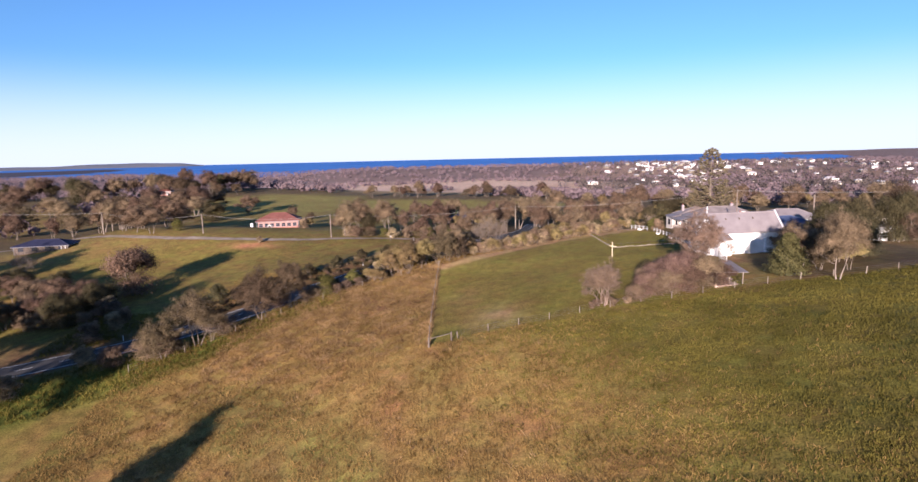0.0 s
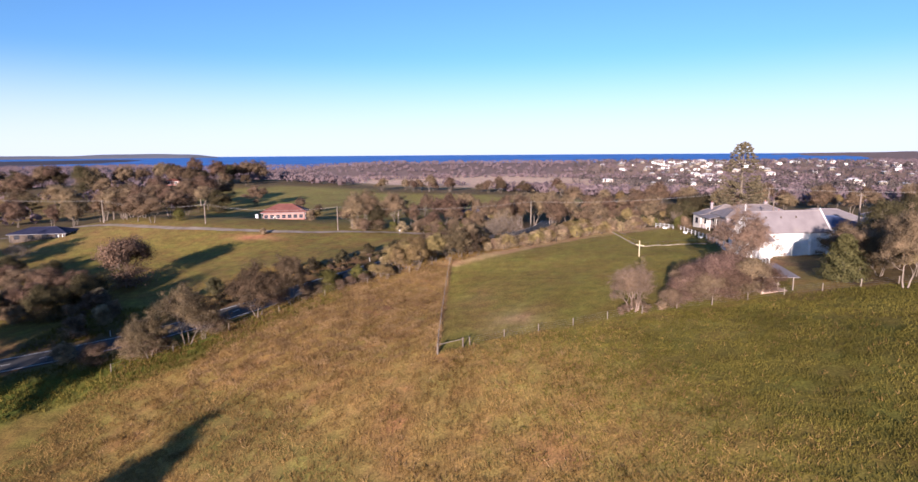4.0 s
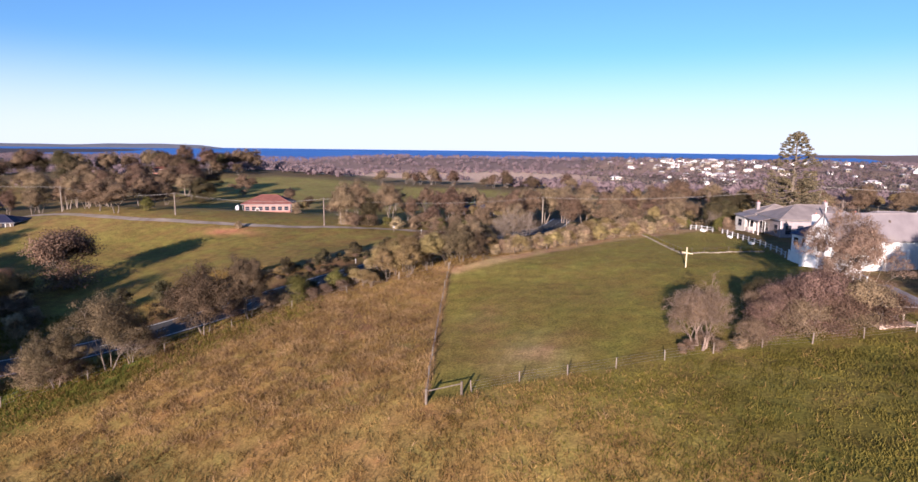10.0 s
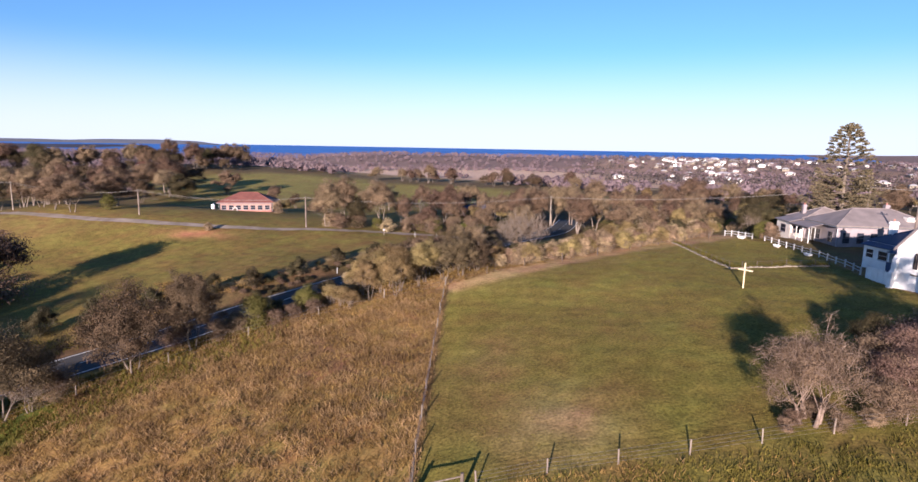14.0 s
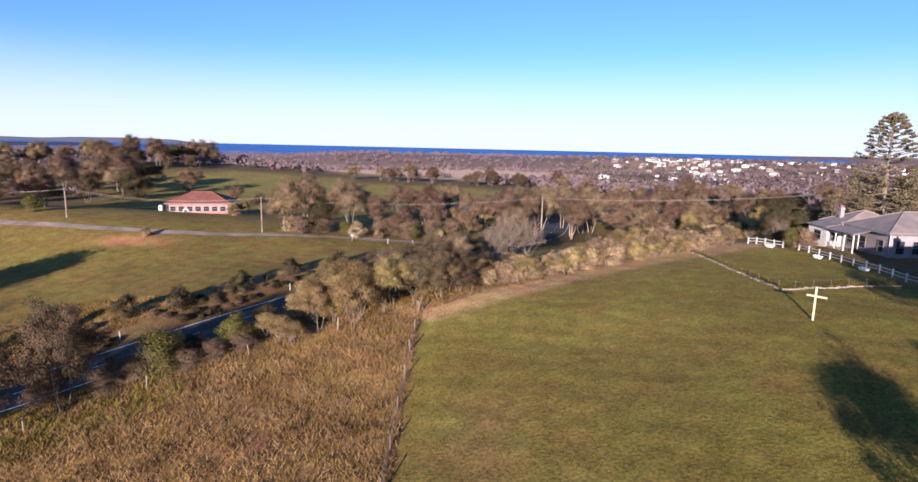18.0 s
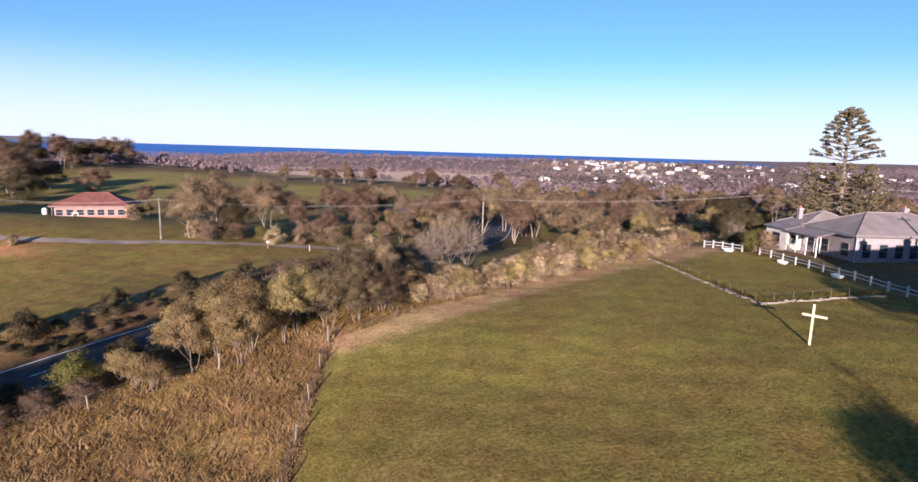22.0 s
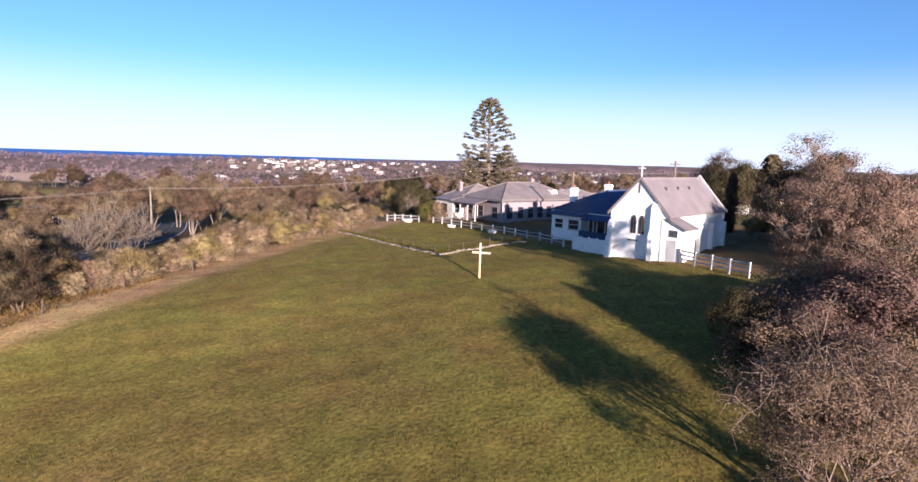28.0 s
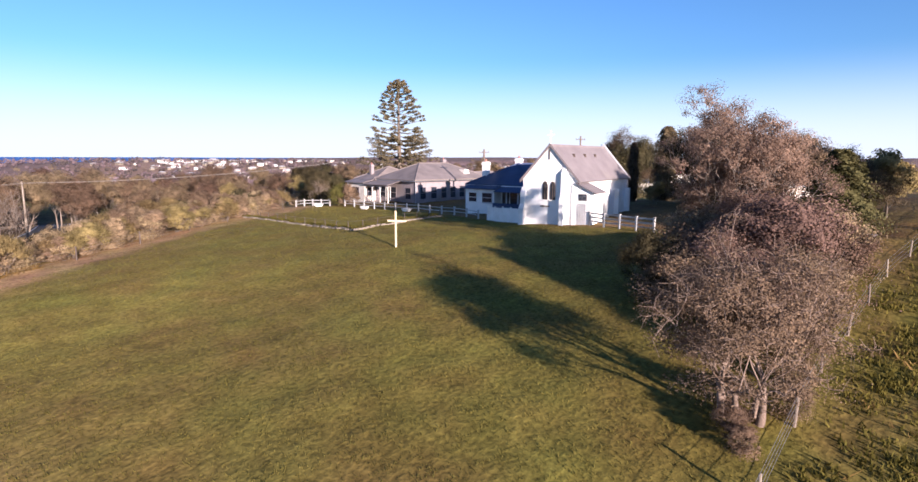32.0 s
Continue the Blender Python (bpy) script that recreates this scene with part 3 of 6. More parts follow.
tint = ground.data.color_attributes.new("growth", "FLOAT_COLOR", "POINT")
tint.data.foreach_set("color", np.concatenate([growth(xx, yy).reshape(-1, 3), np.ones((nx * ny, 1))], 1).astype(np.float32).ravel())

# the sea out to the horizon
az = np.radians(np.linspace(-75, 80, 156))
rr = np.linspace(1500, 4950, 40)
aa, rr2 = np.meshgrid(az, rr)
zz = -19 + 21.6 * (rr2 - 1900) / 3050
idx = np.arange(aa.size).reshape(aa.shape)
sheet("sea", np.stack([rr2 * np.sin(aa), rr2 * np.cos(aa), zz], -1).reshape(-1, 3), np.stack([idx[:-1, :-1], idx[:-1, 1:], idx[1:, 1:], idx[1:, :-1]], -1).reshape(-1, 4), water_material(), label="deep blue sea along the horizon", category="sea")

# long low headland far over the water; its bluish colour includes the haze
az = np.radians(np.linspace(-62, -25.5, 90))
t = np.linspace(0, 1, 90)
crest = 0.55 * (14 + 22 * smooth(0.0, 0.25, t) * smooth(1.0, 0.93, t) + 5 * np.sin(t * 17) + 9 * smooth(0.68, 0.78, t) * smooth(1, 0.95, t) + 2 * np.sin(t * 53))
rows = []
for k, (r, f) in enumerate(((4300, -0.6), (4400, 0.75), (4500, 1.0), (4700, -0.2))):
    rows.append(np.stack([r * np.sin(az), r * np.cos(az), crest * f], -1))
idx = np.arange(4 * 90).reshape(4, 90)
sheet("headland", np.concatenate(rows), np.stack([idx[:-1, :-1], idx[:-1, 1:], idx[1:, 1:], idx[1:, :-1]], -1).reshape(-1, 4), surface("hazy wooded headland", (0.10, 0.11, 0.14), (0.15, 0.15, 0.17), 0.002, 1.0, 0, 0.02), label="long low wooded headland across the water", category="headland")


def ribbon(line, width, lift, across=3):
    """A strip along a line, lying on the ground."""
    d = np.gradient(line[:, :2], axis=0)
    side = np.stack([d[:, 1], -d[:, 0]], 1) / np.linalg.norm(d, axis=1, keepdims=True)
    offs = np.linspace(-width / 2, width / 2, across)
    p = line[:, None, :2] + side[:, None] * offs[None, :, None]
    z = height(p[..., 0], p[..., 1]) + lift
    v = np.concatenate([p, z[..., None]], -1).reshape(-1, 3)
    i = np.arange(len(line) * across).reshape(len(line), across)
    return v, np.stack([i[:-1, :-1], i[:-1, 1:], i[1:, 1:], i[1:, :-1]], -1).reshape(-1, 4)


road_fine = smooth_line(ROAD, 40)
sheet("road", *ribbon(road_fine, 6.8, 0.06, 5), M_ASPHALT, label="two-lane asphalt road in a shallow cutting", category="road")
sheet("driveway", *ribbon(smooth_line(DRIVE_LINE[::12], 24), 2.3, 0.09, 5), M_GRAVEL, label="pale gravel driveway across the slope", category="driveway")
side_line = road_fine.copy()
d = np.gradient(road_fine[:, :2], axis=0)
normal = np.stack([d[:, 1], -d[:, 0]], 1) / np.linalg.norm(d, axis=1, keepdims=True)
for name, off in (("edge_line", 3.0), ("edge_line", -3.0)):
    side_line[:, :2] = road_fine[:, :2] + normal * off
    sheet(name, *ribbon(side_line, 0.16, 0.075, 2), M_LINE, label="worn white edge line on the road", category="road marking")
centre = thing("centre_line", "broken white centre line on the road", "road marking", kind="structure")
for i in range(4, len(road_fine) - 4, 8):
    v, q = ribbon(road_fine[i:i + 4], 0.14, 0.075, 2)
    part("dash", sheet("", v, q, M_LINE), None, centre)


# ---- grass ----
def blades(name, pts, tall, wide, material, label, rng, lean=0.5):
    """Narrow upright blades at the given places, in tufts."""
    n = len(pts)
    z = height(pts[:, 0], pts[:, 1])
    a = rng.uniform(0, 2 * np.pi, n)
    w = wide * rng.uniform(0.6, 1.4, n)
    h = tall * rng.uniform(0.45, 1.35, n)
    tip = rng.normal(0, lean, (n, 2)) * h[:, None]
    b0 = np.stack([pts[:, 0] - np.cos(a) * w, pts[:, 1] - np.sin(a) * w, z - 0.03], 1)
    b1 = np.stack([pts[:, 0] + np.cos(a) * w, pts[:, 1] + np.sin(a) * w, z - 0.03], 1)
    tp = np.stack([pts[:, 0] + tip[:, 0], pts[:, 1] + tip[:, 1], z + h], 1)
    v = np.stack([b0, b1, tp], 1).reshape(-1, 3)
    return sheet(name, v, np.arange(3 * n).reshape(n, 3), material, kind="stuff", label=label, category="grass", soft=False)


def tufts(rng, n, x0, x1, y0, y1, keep, per=4, spread=0.14):
    c = np.stack([rng.uniform(x0, x1, n), rng.uniform(y0, y1, n)], 1)
    c = c[keep(c[:, 0], c[:, 1])]
    return (c[:, None] + rng.normal(0, spread, (len(c), per, 2))).reshape(-1, 2)


def off_road(x, y, d=6.5):
    return line_near(ROAD_LINE, x, y)[0] > d


M_STRAW = surface("dry straw grass", (0.119, 0.072, 0.021), (0.328, 0.211, 0.074), 0.15, 0.85, 0, 1.2, leaf=0.3)
M_BLADE = surface("green grass blades", (0.064, 0.057, 0.011), (0.178, 0.143, 0.030), 0.15, 0.8, 0, 1.2, leaf=0.3)
M_SHORT = surface("mown grass blades", (0.076, 0.065, 0.015), (0.180, 0.147, 0.035), 0.12, 0.85, 0, 0.9, leaf=0.3)
rng = np.random.default_rng(11)


def north_strip(x, y):
    """How far a place lies on the bare strip inside the north fence."""
    near = np.full(np.shape(x), 99.0)
    for (ax, ay), (bx, by) in ((BEND, CORNER), (CORNER, NORTH_END)):
        t = np.clip(((x - ax) * (bx - ax) + (y - ay) * (by - ay)) / ((bx - ax) ** 2 + (by - ay) ** 2), 0, 1)
        near = np.minimum(near, np.hypot(x - ax - t * (bx - ax), y - ay - t * (by - ay)))
    return smooth(4.4, 1.2, near)


def dry_zone(x, y):
    lush = smooth(-30, -8, x + 0.35 * (y + 30)) * smooth(-26.5, -29.5, y)
    return ~in_polygon(PADDOCK, x, y) & off_road(x, y) & (rng.random(len(x)) > lush * 0.96)


def lush_zone(x, y):
    lush = smooth(-34, -10, x + 0.35 * (y + 30)) * smooth(-26.5, -29.5, y)
    return ~in_polygon(PADDOCK, x, y) & (rng.random(len(x)) < lush + 0.03) & (0.45 * soft_noise(x, y, 0.75, 1.0) + 0.3 * soft_noise(x, y, 2.6, 2.0) + rng.random(len(x)) > 0.42)


def clumpy(x, y, level, s=1.0):
    """Uneven tussocks: True where the growth stands thick."""
    return 0.8 * soft_noise(x, y, 0.55 * s, 3.0) + 0.55 * soft_noise(y, x, 1.7 * s, 1.0) + rng.normal(0, 0.35, len(x)) > level


def weed_zone(x, y):
    return dry_zone(x, y) & clumpy(x, y, 0.15) & (x > -66) & (rng.random(len(x)) < 0.25 + 0.75 * smooth(-34, -14, y))


blades("dry_grass", np.concatenate([tufts(rng, 74000, -76, -18, -76, 24, lambda x, y: dry_zone(x, y) & (clumpy(x, y, -0.35, 1.3)), 4), tufts(rng, 16000, -18, 12, -76, -29, dry_zone, 4)]), 0.28, 0.036, M_STRAW, "tall dry straw-coloured grass in the rough field", rng, 0.85)
M_WEED = surface("brown seeding weeds", (0.125, 0.075, 0.035), (0.375, 0.245, 0.115), 0.3, 0.85, 0, 2.0, leaf=0.3)
blades("brown_weeds", np.concatenate([tufts(rng, 22000, -64, -31, -28, 12, weed_zone, 7, 0.16), tufts(rng, 3600, -70, -10, -76, -28, lambda x, y: dry_zone(x, y) & clumpy(x, y, 0.4, 1.6), 7, 0.15)]), 0.30, 0.044, M_WEED, "clumps of brown seeding weeds in the rough field", rng, 0.85)
blades("green_grass", tufts(rng, 62000, -30, 40, -76, -28, lush_zone, 6, 0.16), 0.17, 0.042, M_BLADE, "green pasture grass in tufts", rng)
blades("bank_grass", tufts(rng, 9000, -96, -48, -44, 4, lambda x, y: off_road(x, y, 5) & ~off_road(x, y, 17), 5, 0.2), 0.4, 0.06, M_BLADE, "lush green grass along the road bank", rng)
blades("mown_grass", tufts(rng, 68000, -31, 18, -28.5, 39, lambda x, y: in_polygon(PADDOCK, x, y) & (rng.random(len(x)) > 0.9 * north_strip(x, y) + 0.75 * np.exp(-((x + 22.0) / 3.4) ** 2 - ((y + 23.2) / 4.2) ** 2)), 3, 0.10), 0.065, 0.024, M_SHORT, "short mown grass of the church paddock", rng, 0.9)


# ---- trees ----
def grow(rng, tall, spread, stems=1, fork=0.35, levels=3, lean=0.15, radius=None, kids=(3, 5), stub=1.0):
    """Limbs as (points, radii), and the places of the twig ends."""
    limbs, ends = [], []

    def branch(p, d, length, r, level, full=None):
        pts, radii, q, way = [p], [r], p.copy(), d.copy()
        for i in range(3):
            way = (way + Vector(rng.normal(0, 0.16, 3)) + Vector((0, 0, 0.05))).normalized()
            q = q + way * (length / 3)
            pts.append(q.copy())
            radii.append(r * (1 - 0.22 * (i + 1)))
        limbs.append((pts, radii))
        if level <= 0:
            ends.append((q, length))
            return
        n = int(rng.integers(kids[0], kids[1] + 1))
        a0 = rng.uniform(0, 2 * math.pi)
        for i in range(n):
            a = a0 + 2 * math.pi * i / n + rng.normal(0, 0.3)
            out = Vector((math.cos(a), math.sin(a), 0)) * spread * rng.uniform(0.5, 1.2) + way * rng.uniform(0.55, 1.0)
            start = pts[-1] if i % 2 == 0 else pts[-1].lerp(pts[-2], rng.uniform(0.2, 0.9))
            branch(start, out.normalized(), (full or length) * rng.uniform(0.58, 0.82), radii[-1] * 0.72, level - 1)

    r0 = radius or tall * 0.022
    for s in range(stems):
        a = 2 * math.pi * s / stems + rng.uniform(0, 1)
        d = Vector((math.cos(a) * (0.35 if stems > 1 else lean), math.sin(a) * (0.35 if stems > 1 else lean), 1)).normalized()
        base = Vector((math.cos(a), math.sin(a), 0)) * (r0 * 1.5 if stems > 1 else 0)
        branch(base - Vector((0, 0, 0.15)), d, tall * fork * stub, r0 / math.sqrt(stems) * 1.2, levels, tall * fork)
    return limbs, ends


def limb_shape(limbs, thin=0.012, sides=6):
    s = Shape()
    for pts, radii in limbs:
        s.tube(pts, [max(r, thin) for r in radii], sides if radii[0] > 0.05 else 4, cap=False)
    return s


def puff(rng, ends, n, size, low=0.0):
    """Leaf places in uneven clumps round the twig ends, and the way out of the crown at each."""
    c = np.array([e[0] for e in ends])
    w = rng.uniform(0.5, 1.3, len(c))
    pick = rng.choice(len(c), n, p=w / w.sum())
    out = rand_points(rng, n)
    off = out * (rng.random((n, 1)) ** 0.45) * size * w[pick][:, None]
    off[:, 2] *= 0.72
    p = c[pick] + off
    wide = c[pick] - c.mean(0)
    wide /= np.linalg.norm(wide, axis=1, keepdims=True) + 1e-9
    out = out * 0.75 + wide * 0.45 + (0, 0, 0.15)
    keep = p[:, 2] > low
    return p[keep], out[keep]


def fitted(limbs, ends, tall, wide):
    """The same limbs, stretched to a height and a width in metres."""
    top = max(e[0].z for e in ends)
    reach = np.percentile([math.hypot(e[0].x, e[0].y) for e in ends], 92)
    k = Matrix.Diagonal((wide / 2 / reach, wide / 2 / reach, tall / top, 1))
    return [([k @ p for p in pts], radii) for pts, radii in limbs], [(k @ e, n) for e, n in ends]


PROTOS = {}
# kind: height, width, stems, fork, spread, levels, trunk radius, leaves, clump, leaf, lowest leaf, bark, leaf surface
KINDS = {
    "umbrella": (8.0, 8.6, 3, 0.27, 1.05, 3, 0.17, 44000, 0.8, 0.066, 1.8, M_BARK, M_BANK),
    "darkshrub": (2.6, 2.6, 4, 0.30, 0.95, 2, 0.07, 12000, 0.36, 0.05, 0.05, M_BARK, M_DARKLEAF),
    "thicket": (6.0, 5.2, 4, 0.26, 0.85, 3, 0.11, 26000, 0.75, 0.075, 0.15, M_DEAD, M_THICKET),
    "gum": (10.0, 6.8, 2, 0.28, 0.85, 3, 0.18, 36000, 0.95, 0.082, 1.0, M_PALE_BARK, M_GUM),
    "spread": (8.0, 7.6, 2, 0.24, 1.0, 3, 0.18, 36000, 0.95, 0.08, 0.4, M_BARK, M_GUM),
    "olive": (6.0, 4.2, 3, 0.26, 0.8, 3, 0.07, 26000, 0.6, 0.06, 1.9, M_PALE_BARK, M_SAPLING),
    "dark": (9.0, 7.6, 2, 0.22, 1.0, 3, 0.24, 36000, 1.2, 0.095, 0.15, M_BARK, M_DARKLEAF),
    "shrub": (2.6, 2.5, 5, 0.30, 0.95, 2, 0.06, 12000, 0.34, 0.048, 0.05, M_BARK, M_OLIVE),
    "goldshrub": (2.6, 2.8, 4, 0.30, 0.95, 2, 0.06, 13000, 0.42, 0.048, 0.3, M_PALE_BARK, M_SAPLING),
    "olivebush": (3.2, 3.2, 4, 0.30, 0.9, 3, 0.07, 17000, 0.45, 0.05, 0.05, M_BARK, M_GUM),
    "greenshrub": (2.6, 2.3, 4, 0.30, 0.8, 2, 0.07, 11000, 0.45, 0.046, 0.05, M_BARK, M_GREEN),
    "russet": (3.4, 3.6, 4, 0.28, 0.95, 3, 0.07, 14000, 0.45, 0.05, 0.1, M_DEAD, M_RUSSET),
    "magnolia": (5.4, 4.2, 2, 0.24, 0.9, 3, 0.14, 9000, 0.7, 0.14, 0.2, M_BARK, M_SAPLING),
    "russetgum": (9.0, 6.4, 2, 0.28, 0.9, 3, 0.17, 24000, 0.85, 0.075, 0.8, M_PALE_BARK, M_RUSSET),
    "bare": (7.0, 5.4, 3, 0.28, 0.9, 4, 0.13, 3200, 0.45, 0.055, 1.6, M_PALE_BARK, M_RUSSET)}


def proto(kind, seed):
    """Trunk and crown meshes of a kind of tree; built once."""
    key = (kind, seed)
    if key in PROTOS:
        return PROTOS[key]
    rng = np.random.default_rng(100 + 17 * seed + sum(map(ord, kind)))
    if kind in ("conifer", "cypress"):
        limbs = [([Vector((0, 0, -0.1)), Vector((0, 0, 3)), Vector((0.05, 0, 5.8))], [0.16, 0.10, 0.02])]
        c = []
        for i in range(11000):
            z = 0.15 + 5.9 * rng.random() ** 1.25
            a = rng.uniform(0, 2 * math.pi)
            r = (1.9 * (1 - z / 6.3) ** 0.7 + 0.08 if kind == "conifer" else 1.9 * math.sqrt(max(0.0, 1 - ((z - 2.7) / 3.4) ** 2))) * (0.5 + 0.5 * rng.random() ** 0.4) * (1 + 0.26 * math.sin(a * 5 + z * 3) + rng.normal(0, 0.10)) * (0.82 + 0.3 * abs(math.sin(z * 4.1 + 2 * math.sin(a * 2))))
            c.append((r * math.cos(a), r * math.sin(a), z))
        bark, crown = M_BARK, leaf_mesh("crown", np.array(c) * ((1, 1, 1) if kind == "conifer" else (0.55, 0.55, 1.05)), 0.09, M_CONIFER if kind == "conifer" else M_BANK, rng, long=2.4, out=np.array(c) * (0.5, 0.5, 0) + (0, 0, 0.3))
    else:
        tall, wide, stems, fork, spread, levels, radius, n, clump, leaf, low, bark, leaves = KINDS[kind]
        limbs, ends = grow(rng, tall, spread, stems, fork, levels, radius=radius, stub={"gum": 0.8, "olive": 0.8}.get(kind, 0.5))
        limbs, ends = fitted(limbs, ends, tall - clump * 0.6, wide - clump)
        places, out = puff(rng, ends, n, clump, low)
        if low < 0.2:
            # low skirt of leaves down to the ground
            q = rng.normal(0, 1, (n // 5, 3)) * (wide * 0.2, wide * 0.2, 0) + (0, 0, 0.06 * tall)
            q[:, 2] += rng.random(len(q)) * 0.3 * tall
            places = np.concatenate([places, q])
            out = np.concatenate([out, q / (np.linalg.norm(q, axis=1, keepdims=True) + 1e-9)])
        crown = leaf_mesh("crown", places, leaf, leaves, rng, out=out)
    PROTOS[key] = (limb_shape(limbs).mesh("trunk", bark, True), crown)
    return PROTOS[key]


TREE_WORDS = {"olivebush": ("shrub", "dense rounded grey-olive bush", "shrub"), "magnolia": ("tree", "dense rounded large-leaved tree", "tree"), "russetgum": ("tree", "half-bare gum with reddish-brown leaves", "tree"), "goldshrub": ("shrub", "rounded golden-leaved shrub with pale stems", "shrub"), "darkshrub": ("shrub", "dark rounded bush beside the road", "shrub"), "umbrella": ("tree", "umbrella-crowned dark olive-brown tree on the road bank", "tree"), "thicket": ("shrub", "dense tall grey-brown thicket shrub", "shrub"), "gum": ("tree", "eucalyptus with pale trunk and grey-olive crown", "tree"), "spread": ("tree", "spreading gum tree with grey-brown foliage", "tree"), "olive": ("tree", "slender multi-stemmed tree with golden olive leaves", "tree"),
              "dark": ("tree", "dense dark-leaved tree with broad crown", "tree"), "shrub": ("shrub", "dense olive-brown native shrub on the bank", "shrub"), "greenshrub": ("shrub", "rounded shrub with bright green leaves", "shrub"),
              "russet": ("shrub", "reddish-brown half-dead twiggy shrub", "shrub"), "bare": ("tree", "nearly bare tree with thin pale branches", "tree"), "cypress": ("cypress", "tall narrow dark cypress", "cypress"), "conifer": ("conifer", "dense cone-shaped green conifer", "conifer")}


def plant(kind, x, y, scale=1.0, turn=0.0, group="", label="", wide=1.0):
    name, words, cat = TREE_WORDS[kind]
    trunk, crown = proto(kind, int(abs(x * 7 + y * 3)) % 3)
    m = at_ground(x, y, turn, scale, 0.05) @ Matrix.Diagonal((wide, wide, 1, 1))
    ob = thing(name, label or words, cat, m, group)
    part("trunk", trunk, None, ob)
    part("crown", crown, None, ob)
    return ob


def belt(rng, line, n, wide, kinds, small, large, group, keep=None):
    """Plants n trees along a line, scattered over its width."""
    line = np.array(line, float)
    seg = np.hypot(*np.diff(line, axis=0).T)
    at = np.concatenate([[0], np.cumsum(seg)])
    for i in range(n):
        s = (i + rng.uniform(0.1, 0.9)) / n * at[-1]
        x, y = np.interp(s, at, line[:, 0]) + rng.normal(0, wide), np.interp(s, at, line[:, 1]) + rng.normal(0, wide)
        if keep is None or keep(x, y):
            plant(kinds[int(rng.integers(len(kinds)))], x, y, rng.uniform(small, large), rng.uniform(0, 360), group, wide=rng.uniform(0.9, 1.2))


def clear_of_road(x, y):
    return line_near(ROAD_LINE, np.array([x]), np.array([y]))[0][0] > 5.5 and not in_polygon(PADDOCK, np.array([x]), np.array([y]))[0]


rng = np.random.default_rng(5)
# hedge of shrubs outside the paddock's north fence, and taller growth behind it
belt(rng, [(-24, 17.6), (-6, 27), (4, 33.5), (13, 41.5)], 58, 0.5, ("shrub", "shrub", "goldshrub", "shrub", "goldshrub"), 0.7, 1.15, "hedge along the paddock", clear_of_road)
belt(rng, [(-23, 20.4), (-8, 30), (4, 37), (12, 45)], 40, 1.3, ("shrub", "goldshrub", "shrub", "darkshrub", "shrub"), 0.7, 1.35, "hedge along the paddock", clear_of_road)
belt(rng, [(-8, 40), (2, 45), (10, 50), (20, 56)], 24, 2.6, ("shrub", "goldshrub", "darkshrub", "greenshrub"), 0.7, 1.25, "thicket beyond the hedge", clear_of_road)
belt(rng, [(6, 54), (16, 60), (28, 64), (48, 62)], 36, 4.0, ("olive", "goldshrub", "greenshrub", "shrub"), 0.6, 0.95, "olive trees beyond the hedge", clear_of_road)
# golden saplings at the corner of the rough field
for x, y, k in ((-40.1, 6.9, 0.86), (-39.1, 8.8, 0.95), (-36.9, 7.2, 0.92), (-36.7, 9.3, 1.0), (-34.6, 10.4, 0.95), (-38.2, 10.8, 1.0), (-41.3, 9.0, 0.85), (-34.0, 12.4, 0.95), (-39.9, 11.6, 0.9)):
    plant("olive", x, y, k, x * 41, "saplings at the field corner", wide=1.05)
# rounded brown trees at the paddock's corner, and pale-limbed ones behind
for x, y, k, kind in ((-31.6, 12.6, 0.68, "umbrella"), (-29.4, 13.6, 0.66, "umbrella"), (-27.4, 15.6, 0.6, "umbrella"), (-33.4, 15.4, 0.72, "spread"), (-30.2, 17.6, 0.85, "umbrella"), (-27.6, 19.6, 0.62, "gum"), (-35.4, 13.8, 0.7, "spread"), (-36.8, 17.0, 0.7, "umbrella"),
                      (-33.0, 20.5, 0.72, "umbrella"), (-38.4, 14.6, 0.62, "spread"), (-26.4, 24.6, 0.72, "umbrella"), (-23.6, 33.4, 0.7, "umbrella"), (-20.5, 37.5, 0.8, "gum")):
    plant(kind, x, y, k, x * 23 + y, "trees at the field corner")
for x, y, k in ((-20.6, 32.6, 1.1), (-22.8, 30.2, 0.9), (-18.0, 34.2, 0.95), (-28.6, 16.2, 0.62), (-25.4, 20.4, 0.55)):
    plant("bare", x, y, k, x * 31, "pale-limbed trees by the road", wide=1.15)
for x, y, k in ((-24.6, 19.2, 1.15), (-20.2, 18.6, 1.2), (-22.4, 19.0, 0.9)):
    plant("goldshrub", x, y, k, x * 19, "golden shrubs in the hedge")
belt(rng, [(8, 62), (16, 74)], 7, 4.0, ("gum", "spread", "umbrella"), 0.5, 0.75, "trees between road and hedge", clear_of_road)
